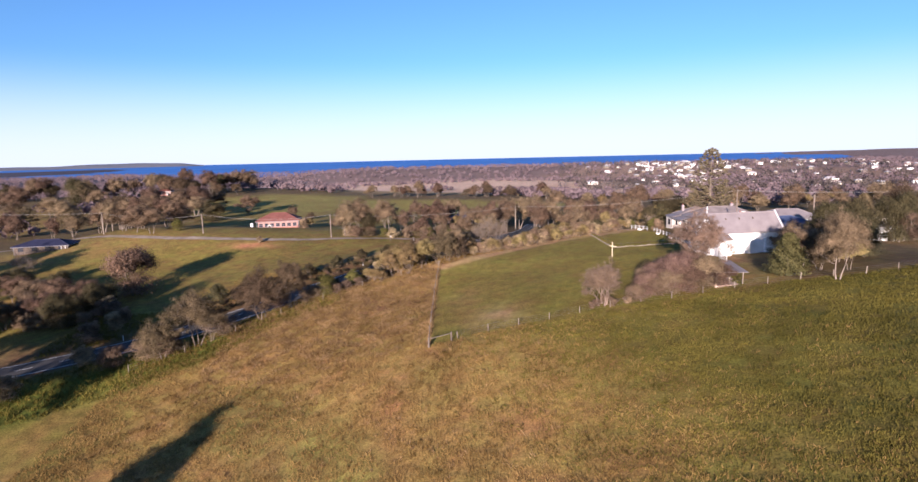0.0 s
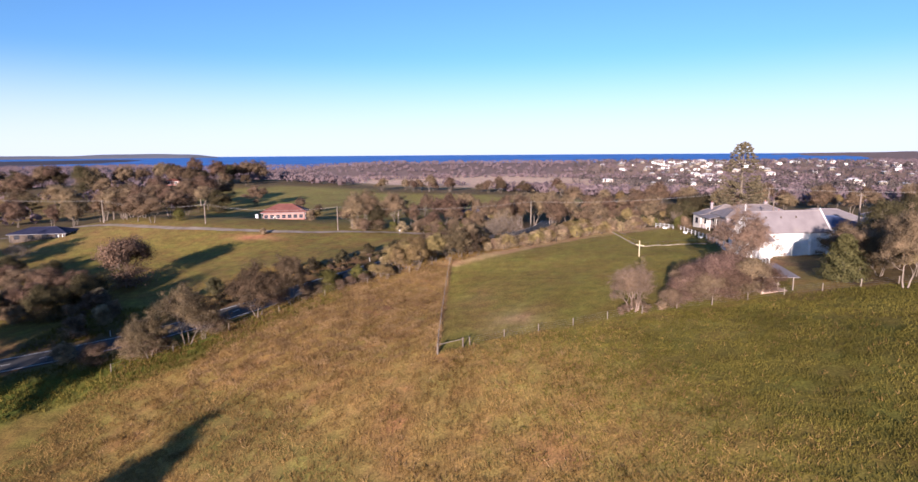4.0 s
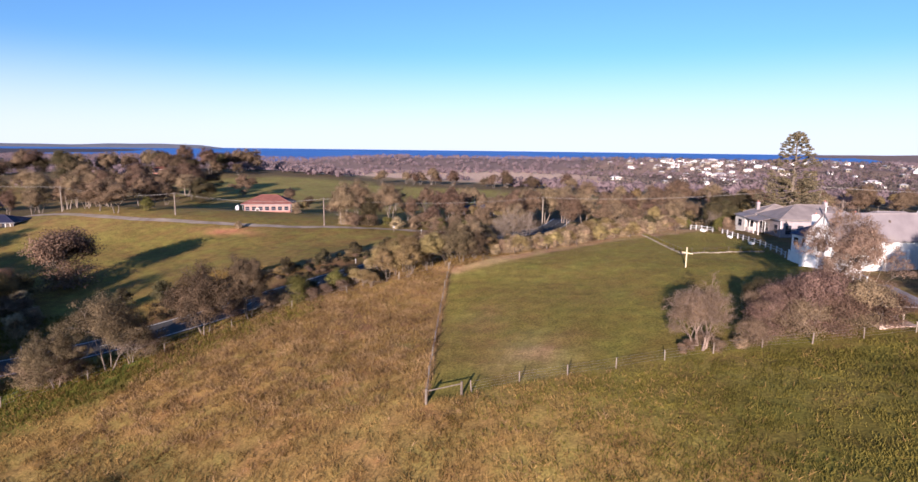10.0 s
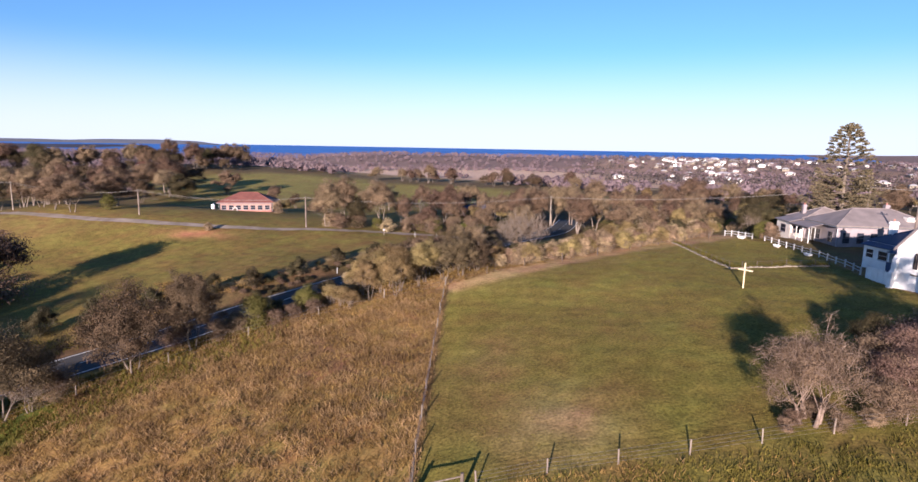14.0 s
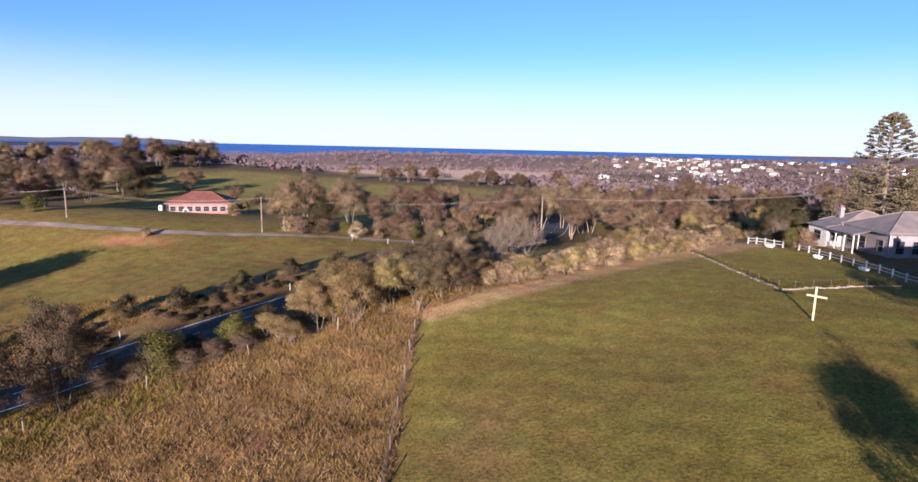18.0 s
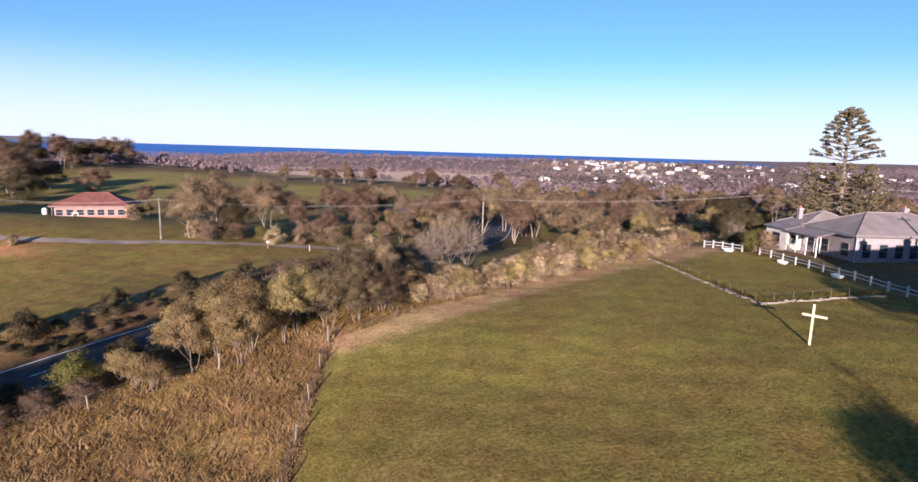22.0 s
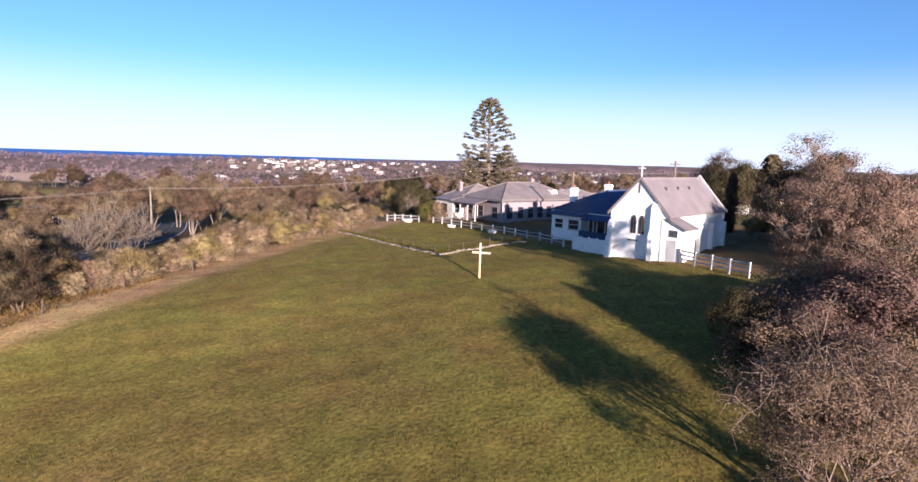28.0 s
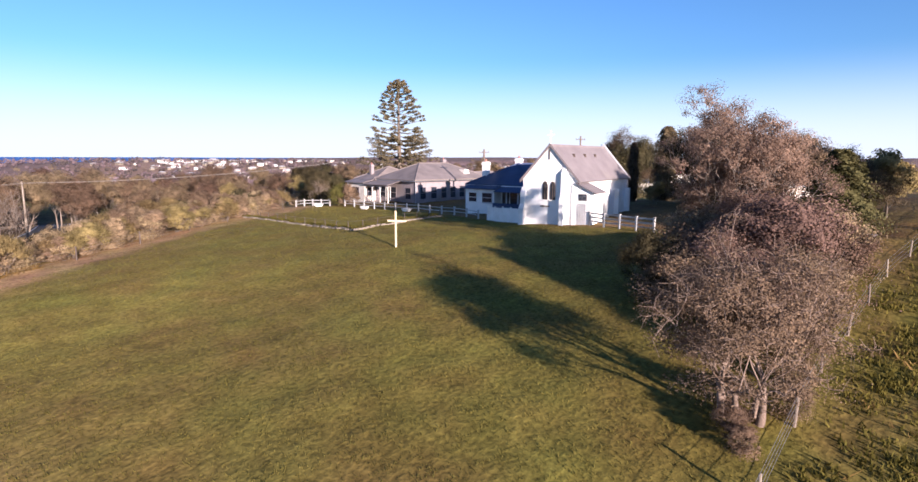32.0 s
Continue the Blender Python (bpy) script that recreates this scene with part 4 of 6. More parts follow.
# trees and shrubs on the east bank of the road
plant("umbrella", -60.4, -7.0, 1.2, 20, wide=1.0)
plant("umbrella", -56.4, -3.4, 1.08, 130, wide=0.82)
# extra tree, added so the row's shade covers more of the road
plant("umbrella", -72.6, -16.2, 0.9, 100)
plant("umbrella", -68.4, -13.2, 1.2, 200, label="rusty umbrella-crowned tree on the road bank")
plant("bare", -66.6, -12.2, 0.62, 80, wide=1.3)
for x, y, k, kind in ((-75.2, -15.6, 1.2, "russet"), (-72.6, -14.8, 1.1, "russet"), (-65.4, -10.6, 0.9, "russet"), (-84.6, -16.4, 1.25, "shrub"), (-79.6, -17.4, 1.1, "russet"), (-90.2, -24.6, 1.3, "shrub"), (-95.0, -27.8, 1.4, "shrub"), (-58.6, -1.4, 0.9, "russet"), (-54.6, -1.2, 0.7, "russet"), (-53.4, 0.4, 0.75, "russet"),
                      (-51.4, 1.2, 1.5, "greenshrub"), (-47.4, 6.1, 1.15, "greenshrub"), (-49.6, 1.4, 0.6, "russet"), (-48.0, 3.0, 0.55, "russet"), (-46.0, 4.2, 0.55, "russet"), (-44.6, 6.8, 1.0, "goldshrub"), (-43.2, 5.6, 1.05, "goldshrub"), (-42.0, 5.0, 0.9, "goldshrub"), (-50.2, 4.4, 0.7, "darkshrub"), (-52.6, 5.0, 0.8, "shrub"), (-45.6, 9.4, 0.9, "darkshrub"), (-43.4, 12.0, 0.9, "shrub")):
    plant(kind, x, y, k, x * 17, "shrubs on the road bank", wide=1.12)
# row of dark rounded bushes across the road
for x, y, s in ((-70, 12.5, 1.0), (-64.2, 18.0, 0.98), (-60, 21.6, 1.08), (-55.4, 27.9, 1.0), (-50.9, 35.3, 0.9), (-45.8, 40.2, 1.05), (-79, 5, 1.3), (-74.5, 8.6, 1.2)):
    plant("darkshrub", x, y, s * 1.1, x * 31, "bushes across the road")
# low dark scrub over the far side of the cutting, also standing for shade
for i in range(95):
    k = int(rng.integers(34, 78))
    p, q = ROAD_LINE[k], ROAD_LINE[k + 1]
    d = (q - p)[:2] / np.hypot(*(q - p)[:2])
    off = rng.uniform(4.2, 8.4)
    x, y = p[0] - d[1] * off + rng.normal(0, 0.4), p[1] + d[0] * off + rng.normal(0, 0.4)
    plant(("darkshrub", "darkshrub", "russet")[i % 3], x, y, rng.uniform(0.16, 0.42) * (0.75 if i % 3 == 2 else 1), rng.uniform(0, 360), "scrub on the road bank", "low dark scrub on the road bank", wide=1.5)
# shaded trees west of the road
belt(rng, [(-150, -14), (-125, -4), (-108, 3), (-96, 6)], 20, 3.5, ("spread", "umbrella", "spread"), 0.55, 0.85, "shaded trees west of the road", clear_of_road)
for x, y, s in ((-96, 6, 0.75), (-101, 10, 0.8), (-107, 11, 0.85), (-92, 1, 0.6), (-113, 12, 0.8), (-104, 3, 0.8), (-119, 14, 0.8), (-99, 0, 0.75), (-123, 20, 0.7), (-114, 20, 0.6)):
    plant("spread" if int(x) % 3 else "dark", x, y, s, x * 9, "shaded trees west of the road", wide=1.2)
plant("olivebush", -96.6, 18.2, 3.4, 0, wide=1.08, label="broad rounded dark-green tree alone in the field")
plant("bare", -131, 32, 0.9, 0, label="leafless pinkish tree beside a shed", wide=1.4)
# tall gums out of view, added to throw long shade over the valley
for x, y, s in ((-101, -35, 2.1), (-96, -40, 2.0), (-90.5, -43, 1.9), (-106, -32, 1.4), (-111, -28, 1.35), (-117, -20, 1.5), (-140, 8, 1.5), (-150, 12, 1.5), (-131, -2, 1.4)):
    plant("gum", x, y, s, x * 7, "tall gums west of the road", wide=0.95)
belt(rng, [(-135, -8), (-115, 2), (-100, 4), (-88, -1)], 26, 3.0, ("shrub", "shrub", "russet", "shrub"), 0.9, 1.6, "undergrowth west of the road", clear_of_road)
# lone unseen tree on the slope behind, whose long shadow falls over dry grass
plant("gum", -66.8, -67.5, 1.25, 0, label="tall gum tree on the slope above the road")
# gums along the driveway and behind the junction
for x, y, s, k in ((-60.5, 64, 1.1, "gum"), (-57.5, 66.5, 1.15, "gum"), (-63, 74, 1.0, "spread"), (-54.5, 66, 0.8, "dark"), (-49, 68, 1.1, "gum"), (-44, 70, 0.8, "gum"), (-39, 67, 0.75, "spread"), (-34, 72, 0.7, "gum"), (-26, 73, 0.8, "spread"), (-50, 76, 1.0, "gum")):
    plant(k, x, y, s, x * 13 + y, "gums by the driveway")
for x, y, s, k in ((-3, 80, 1.1, "gum"), (2, 84, 1.1, "gum"), (-17, 84, 1.1, "gum"), (-12, 92, 1.2, "gum"), (-2, 86, 1.1, "gum"), (2, 94, 1.2, "spread"), (7, 78, 0.9, "spread"), (0, 109, 1.35, "gum"), (-6, 104, 1.3, "gum"), (-22, 92, 1.0, "spread")):
    plant(k, x, y, s, x * 13 + y, "gums beyond the road")
belt(rng, [(-62, 64), (-45, 66), (-28, 70)], 26, 1.8, ("shrub", "greenshrub", "russet"), 0.8, 1.3, "shrubs by the driveway", clear_of_road)
plant("dark", 36, 67, 0.95, 0)
plant("dark", 31, 64, 0.85, 90)
belt(rng, [(-45, 92), (-20, 108), (10, 114), (40, 100)], 44, 8.0, ("gum", "spread", "olive"), 0.7, 1.0, "woods beyond the road", clear_of_road)
belt(rng, [(20, 130), (60, 140), (110, 130), (150, 90)], 60, 16.0, ("spread", "gum", "olive"), 0.8, 1.1, "woods beyond the houses")
for x, y, s, k in ((-123, 66, 1.0, "spread"), (-117.5, 64, 0.95, "spread"), (-129, 70, 0.9, "umbrella"), (-195, 139, 1.25, "spread"), (-164, 147, 1.45, "spread"), (-150, 160, 1.6, "gum"), (-156, 155, 1.6, "spread"), (-143, 150, 1.3, "spread"), (-180, 148, 1.35, "umbrella"),
                   (-206, 145, 1.35, "spread"), (-218, 140, 1.25, "umbrella"), (-134, 141, 1.1, "dark"), (-170, 160, 1.4, "gum"), (-148, 176, 1.4, "umbrella"), (-128, 165, 1.2, "spread"), (-226, 152, 1.5, "gum"), (-240, 160, 1.4, "spread"), (-190, 172, 1.3, "umbrella"), (-210, 182, 1.3, "spread")):
    plant(k, x, y, s, x * 13 + y, "trees on the farm slope", wide=1.25)
belt(rng, [(-84, 250), (-40, 256), (0, 256), (30, 250)], 18, 5.0, ("spread", "gum", "umbrella"), 0.75, 1.1, "trees along the far field")
# by the red-roofed house and along the hill behind it
belt(rng, [(-150, 80), (-130, 80), (-114, 80)], 14, 4.0, ("gum", "spread", "gum"), 0.8, 1.1, "trees by the farmhouse")
plant("olive", -77.5, 87, 0.6, 0, wide=1.3)
plant("shrub", -78.5, 84, 1.3, 40)
plant("greenshrub", -112, 68, 1.6, 0)
belt(rng, [(-330, 190), (-270, 215), (-210, 235), (-172, 262)], 50, 14.0, ("spread", "umbrella", "dark", "gum"), 0.8, 1.7, "trees along the hill crest")
for x, y, s in ((-170, 264, 1.8), (-166, 268, 1.75), (-176, 262, 1.6), (-182, 258, 1.4)):
    plant("spread", x, y, s, x, "trees along the hill crest")
belt(rng, [(-250, 90), (-200, 105), (-170, 120), (-140, 135)], 12, 10.0, ("spread", "gum", "umbrella"), 0.9, 1.3, "trees along the farm lane")
belt(rng, [(-88, 122), (-60, 128), (-30, 134), (-5, 140)], 16, 6.0, ("spread", "gum", "umbrella"), 0.6, 0.85, "trees round the low field")
plant("dark", 21.0, 43.5, 0.62, 0)
plant("dark", 24.5, 46.5, 0.7, 120)
plant("greenshrub", 18.9, 35.0, 1.25, 0)
plant("shrub", 19.6, 33.6, 1.2, 50)
plant("bare", 20.5, 42.5, 0.75, 50)
# churchyard side of the south fence
for x, y, s, k in ((-1.5, -25.0, 0.95, "russet"), (1.0, -25.4, 1.05, "russet"), (3.6, -24.6, 1.15, "russet"), (0.8, -22.5, 1.0, "russet"), (-3.6, -26.4, 0.7, "russet"), (-5.0, -27.0, 0.45, "shrub"), (-9.6, -26.8, 0.35, "shrub"), (2.6, -20.2, 0.9, "russet"), (1.5, -20.5, 1.1, "russet"), (-0.6, -21.6, 1.0, "russet"), (3.0, -22.4, 1.45, "greenshrub"), (4.4, -23.0, 1.5, "greenshrub"), (5.7, -25.0, 1.35, "olivebush"), (7.6, -25.6, 1.0, "olivebush"), (3.2, -25.6, 1.15, "olivebush"), (4.6, -20.5, 1.2, "russet"), (-0.2, -22.8, 0.66, "thicket"), (-7.0, -27.3, 0.34, "russet"), (-8.8, -26.3, 0.3, "russet"), (-7.6, -25.7, 0.36, "russet"), (1.7, -22.8, 0.82, "thicket"), (2.4, -24.2, 0.88, "thicket"), (5.2, -22.0, 0.8, "thicket"), (-1.8, -24.6, 0.62, "thicket")):
    plant(k, x, y, s, x * 77 + y, "thicket by the south fence", wide=1.2)
plant("dark", -0.3, -19.6, 0.4, 60)
plant("conifer", 17.3, -23.7, 0.9, 0, wide=1.45)
plant("cypress", 43, -0.8, 1.45, 0, label="tall round-topped olive cypress")
plant("cypress", 38.6, 1.4, 1.15, 60, wide=0.55)
plant("goldshrub", 32.7, -4.3, 1.0, 0, wide=0.9)
plant("magnolia", 24.3, -25.5, 0.95, 0, label="dense rounded large-leaved tree behind the paddock")
for x, y, s, k in ((27, -19, 0.85, "spread"), (23, -15, 0.8, "umbrella"), (20.5, -21, 0.78, "spread"), (21.6, -23.6, 0.7, "umbrella"), (29, -13, 0.98, "dark"), (33, -16, 0.7, "dark"), (36.6, -7.4, 1.0, "dark"), (33.5, -10.0, 0.9, "dark"), (62, 15, 1.6, "umbrella"), (58.5, 11.5, 1.15, "dark"), (66, 18, 1.2, "dark")):
    plant(k, x, y, s, x * 17 + y, "trees south of the church")
for x, y, s, k in ((19.8, -30.2, 0.95, "gum"), (29.5, -31.0, 0.8, "russetgum"), (33.5, -32.0, 0.85, "gum")):
    plant(k, x, y, s, x * 17 + y, "gums along the hillside fence", wide=0.85)

# woods far off: many small crowns, too far to count; leaf colour carries haze
rng = np.random.default_rng(23)
n = 17000
a = np.radians(rng.uniform(-70, 85, n))
r = np.sqrt(rng.uniform(150**2, 2050**2, n))
r = np.where(rng.random(n) < 0.32, rng.uniform(150, 700, n), r)
px, py = r * np.sin(a) - 20, r * np.cos(a)
open_field = np.zeros(n, bool)
for cx, cy, sx, sy in ((-60, 590, 190, 75), (70, 480, 110, 50), (-42, 192, 85, 48), (-122, 205, 52, 60), (-98, 140, 50, 26), (-150, 190, 60, 45), (-250, 130, 80, 45), (-300, 300, 90, 60), (30, 330, 60, 28), (-140, 330, 60, 30), (-30, 335, 120, 55), (330, 430, 80, 25)):
    open_field |= ((px - cx) / sx) ** 2 + ((py - cy) / sy) ** 2 + 0.35 * soft_noise(px, py, 40, cx) < 1.0
open_field &= rng.random(n) > 0.02
bearing = np.degrees(a)
clumped = ((soft_noise(px, py, 45, 1.0) > 0.15) & (r > 190) & ((bearing < -16) | (bearing > 20) | (r < 300))) | (r > 640) | ((soft_noise(px, py, 30, 2.0) > 0.62) & (r > 190))
px, py, r = (v[~open_field & clumped] for v in (px, py, r))
m = len(px)
per = 34
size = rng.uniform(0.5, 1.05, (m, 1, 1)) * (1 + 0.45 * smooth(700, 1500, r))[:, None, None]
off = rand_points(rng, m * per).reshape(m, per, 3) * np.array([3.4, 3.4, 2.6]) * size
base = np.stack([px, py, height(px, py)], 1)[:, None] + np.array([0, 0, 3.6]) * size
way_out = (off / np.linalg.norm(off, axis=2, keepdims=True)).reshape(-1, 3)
woods = leaf_mesh("woods", (base + off).reshape(-1, 3), 1.15, M_HAZY_WOODS, rng, out=way_out)
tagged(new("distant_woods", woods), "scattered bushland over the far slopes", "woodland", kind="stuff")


# ---- fences ----
def post_fence(name, label, pts, gap, tall, wires, seed, thick=0.07, mat=None):
    """Timber posts with wires strung between them, along a line on the ground."""
    rng = np.random.default_rng(seed)
    ob = thing(name, label, "fence")
    line = np.array(pts, float)
    seg = np.hypot(*np.diff(line, axis=0).T)
    at = np.concatenate([[0], np.cumsum(seg)])
    n = max(2, int(round(at[-1] / gap)) + 1)
    heads = []
    meshes = []
    for k in range(3):
        r, h = thick * (0.9 + 0.15 * k), tall * (0.94 + 0.05 * k)
        meshes.append(Shape().tube([(0, 0, -0.25), (0, 0, h * 0.5), (0.01, 0.0, h - 0.03), (0.01, 0, h)], [r, r * 0.97, r * 0.93, r * 0.6], 7).mesh("post", mat or M_POST))
    for i in range(n):
        s = at[-1] * i / (n - 1)
        x, y = np.interp(s, at, line[:, 0]), np.interp(s, at, line[:, 1])
        tilt = Euler((rng.normal(0, 0.035), rng.normal(0, 0.035), rng.uniform(0, 6)))
        p = Vector((x, y, height(x, y)))
        part("post", meshes[int(rng.integers(3))], None, ob, m=Matrix.Translation(p) @ tilt.to_matrix().to_4x4())
        heads.append(p)
    for k in range(wires):
        s = Shape()
        s.tube([p + Vector((0, 0, tall * (0.95 - 0.75 * k / max(wires - 1, 1)))) for p in heads], [0.006] * len(heads), 3, cap=False)
        part("wire", s, M_WIRE, ob)
    return ob


post_fence("wire_fence", "weathered post and wire fence beside tall dry grass", [GATE, (-31.3, -8), BEND], 4.1, 1.1, 4, 1, 0.05, M_OLDPOST)
post_fence("wire_fence", "post and wire fence along the road hedge", [BEND, (-22, 16.2), (-6.5, 24.8), CORNER, NORTH_END], 6.5, 1.1, 4, 2, 0.06, M_DARKWOOD)
post_fence("wire_fence", "old post and wire fence below the hillside pasture", [(-27.2, -28.3), (-12.4, -27.8), (-4, -27.4), (2, -27.5), (8, -27.6), (14, -28.3), (24, -28.8), (44, -28.8)], 3.9, 0.95, 4, 3, 0.05)

post_fence("garden_fence", "low dark post fence round the garden plot", [CORNER, (3.0, 9.7), (15.6, 11.5)], 1.9, 0.7, 2, 4, 0.035, M_DARKWOOD)
post_fence("wire_fence", "sagging post and wire fence along the road bank", [(-76, -19.5), (-67, -13.4), (-60.2, -7.9), (-53.8, -2.8), (-47.5, 1.8), (-41, 5.6), (-34, 9.0), BEND], 7.9, 1.15, 3, 6, 0.06)

# timber strainer at the paddock corner: two posts joined by a rail
strainer = thing("strainer_gate", "timber strainer posts with a rail at the paddock corner", "fence")
for x, y, h in ((-30.9, -28.9, 1.35), (-28.0, -28.6, 1.2)):
    part("post", Shape().tube([(x, y, height(x, y) - 0.3), (x, y, height(x, y) + h * 0.6), (x, y, height(x, y) + h)], [0.12, 0.115, 0.10], 8), M_OLDPOST, strainer)
part("rail", Shape().tube([(-30.9, -28.9, height(-30.9, -28.9) + 1.12), (-28.0, -28.6, height(-28.0, -28.6) + 1.0)], [0.05, 0.045], 7), M_OLDPOST, strainer)
part("brace", Shape().tube([(-30.9, -28.9, height(-30.9, -28.9) + 0.15), (-30.95, -26.4, height(-30.95, -26.4) + 0.95)], [0.05, 0.05], 6), M_OLDPOST, strainer)


def rail_fence(label, pts, gap, tall=1.12, rails=(0.30, 0.62, 0.94), deep=0.12):
    """White square posts with capped tops and three rails."""
    ob = thing("rail_fence", label, "fence")
    line = np.array(pts, float)
    seg = np.hypot(*np.diff(line, axis=0).T)
    at = np.concatenate([[0], np.cumsum(seg)])
    n = max(2, int(round(at[-1] / gap)) + 1)
    s = Shape().box(-0.07, -0.07, -0.2, 0.07, 0.07, tall - 0.04)
    s.slab([(-0.085, -0.085, tall - 0.04), (0.085, -0.085, tall - 0.04), (0.085, 0.085, tall - 0.04), (-0.085, 0.085, tall - 0.04)], (0, 0, 0.05))
    post = s.mesh("post", M_FENCE)
    where = []
    for i in range(n):
        q = at[-1] * i / (n - 1)
        x, y = np.interp(q, at, line[:, 0]), np.interp(q, at, line[:, 1])
        where.append(Vector((x, y, height(x, y))))
    for i, p in enumerate(where):
        d = where[min(i + 1, n - 1)] - where[max(i - 1, 0)]
        part("post", post, None, ob, m=Matrix.Translation(p) @ Matrix.Rotation(math.atan2(d.y, d.x), 4, "Z"))
        if i:
            a, b = where[i - 1], p
            d = (b - a)
            side = Vector((-d.y, d.x, 0)).normalized() * 0.022
            for z in rails:
                up = Vector((0, 0, z * tall / 1.12))
                part("rail", Shape().slab([a + up - side, b + up - side, b + up + side, a + up + side], (0, 0, deep)), M_FENCE, ob)
    return ob


rail_fence("white three-rail timber fence beside the church", [(15.75, -6.5), (15.1, -8.9), (14.15, -12.9)], 1.6, 1.15)
rail_fence("white three-rail timber fence below the hedge", [(15.4, 40.6), (17.6, 35.4)], 1.6, 1.0, (0.42, 0.86), 0.09)
rail_fence("white three-rail timber fence before the white houses", [(18.4, 33.0), (18.2, 26), (17.8, 18), (16.7, 9.5), (15.8, 6.2)], 2.3, 0.9, (0.42, 0.86), 0.065)

# ---- the cross ----
cross = thing("wooden_cross", "tall pale timber cross standing in the paddock", "cross", Matrix.Translation((0, 0, height(0, 0))) @ Matrix.Rotation(radians(-38), 4, "Z"))
part("upright", Shape().box(-0.065, -0.065, -0.3, 0.065, 0.065, 2.66), M_RAWPINE, cross)
part("arm", Shape().box(-0.68, -0.09, 1.86, 0.68, 0.07, 1.99, Matrix.Rotation(radians(2.5), 4, "Y")), M_RAWPINE, cross)

# pale edging along the garden plot
edging = thing("stone_edging", "rough pale stone edging round the garden plot", "edging", kind="structure")
rng = np.random.default_rng(8)
stones = []
for k in range(5):
    s = Shape()
    ring = [(math.cos(a) * rng.uniform(0.12, 0.2) * 1.3, math.sin(a) * rng.uniform(0.10, 0.15)) for a in np.linspace(0, 2 * math.pi, 7)[:-1]]
    s.slab([(x * 1.1, y * 0.8, -0.06) for x, y in ring], (rng.uniform(-0.02, 0.02), 0.01, rng.uniform(0.15, 0.22)))
    stones.append(s.mesh("stone", M_STONE))
for (ax, ay), (bx, by), n in ((CORNER, (2.9, 9.3), 95), ((2.9, 9.3), (15.6, 11.1), 58)):
    for i in range(n):
        t = i / n
        x, y = ax + (bx - ax) * t - 0.35 + rng.normal(0, 0.07), ay + (by - ay) * t + rng.normal(0, 0.07) - 0.25
        part("stone", stones[int(rng.integers(5))], None, edging, m=Matrix.Translation((x, y, height(x, y))) @ Matrix.Rotation(math.atan2(by - ay, bx - ax) + rng.normal(0, 0.2), 4, "Z"))


# strip of taller brown blades along the west fence
rng = np.random.default_rng(10)
at = np.concatenate([np.linspace(GATE, (-31.3, -8), 900), np.linspace((-31.3, -8), BEND, 760)]) + rng.normal(0, 0.12, (1660, 2))
blades("fence_grass", np.repeat(at, 4, axis=0) + rng.normal(0, 0.10, (6640, 2)), 0.22, 0.034, M_WEED, "strip of taller brown blades under the wire fence", rng, 0.4)

# dark blades added for the shadow line along the inner side of the edging
rng = np.random.default_rng(9)
at = np.concatenate([np.linspace(CORNER, (3.3, 10.0), 900), np.linspace((3.3, 10.0), (15.6, 11.8), 560)]) + rng.normal(0, 0.13, (1460, 2))
blades("edging_shade_blades", np.repeat(at, 5, axis=0) + rng.normal(0, 0.08, (7300, 2)), 0.26, 0.03, M_BLADE, "dark upright blades standing in for the garden edging's shadow", rng, 0.4)

# ---- church ----
def gable_wall(half, eave, top, thick=0.2):
    s = Shape()
    s.slab([(0, half, -0.4), (0, -half, -0.4), (0, -half, eave), (0, 0, top), (0, half, eave)], (thick, 0, 0))
    return s


def lancet(parent, x, y, z, wide, tall, frame_mat=None, side=-1):
    """A pointed window: frame, glass and sill on a wall that looks to -x."""
    def outline(w, h, n=6):
        pts = [(-w / 2, 0), (w / 2, 0), (w / 2, h - w)]
        for i in range(1, n):
            a = i / n
            pts.append((w / 2 - w / 2 * a**1.6, h - w + w * math.sin(a * math.pi / 2)))
        pts.append((0, h))
        for i in range(n - 1, 0, -1):
            a = i / n
            pts.append((-w / 2 + w / 2 * a**1.6, h - w + w * math.sin(a * math.pi / 2)))
        pts.append((-w / 2, h - w))
        return pts
    win = part("window", Shape().slab([(x, y - a, z + b) for a, b in outline(wide + 0.14, tall + 0.12)], (-0.05, 0, 0)), frame_mat or M_DARKWOOD, parent)
    part("pane", Shape().slab([(x - 0.052, y - a, z + 0.06 + b) for a, b in outline(wide, tall - 0.04)], (-0.012, 0, 0)), M_GLASS, win)
    part("mullion", Shape().box(x - 0.085, y - 0.02, z + 0.06, x - 0.055, y + 0.02, z + tall - 0.05), frame_mat or M_DARKWOOD, win)
    part("sill", Shape().box(x - 0.13, y - wide / 2 - 0.12, z - 0.07, x, y + wide / 2 + 0.12, z + 0.01), M_TRIM, win)
    return win


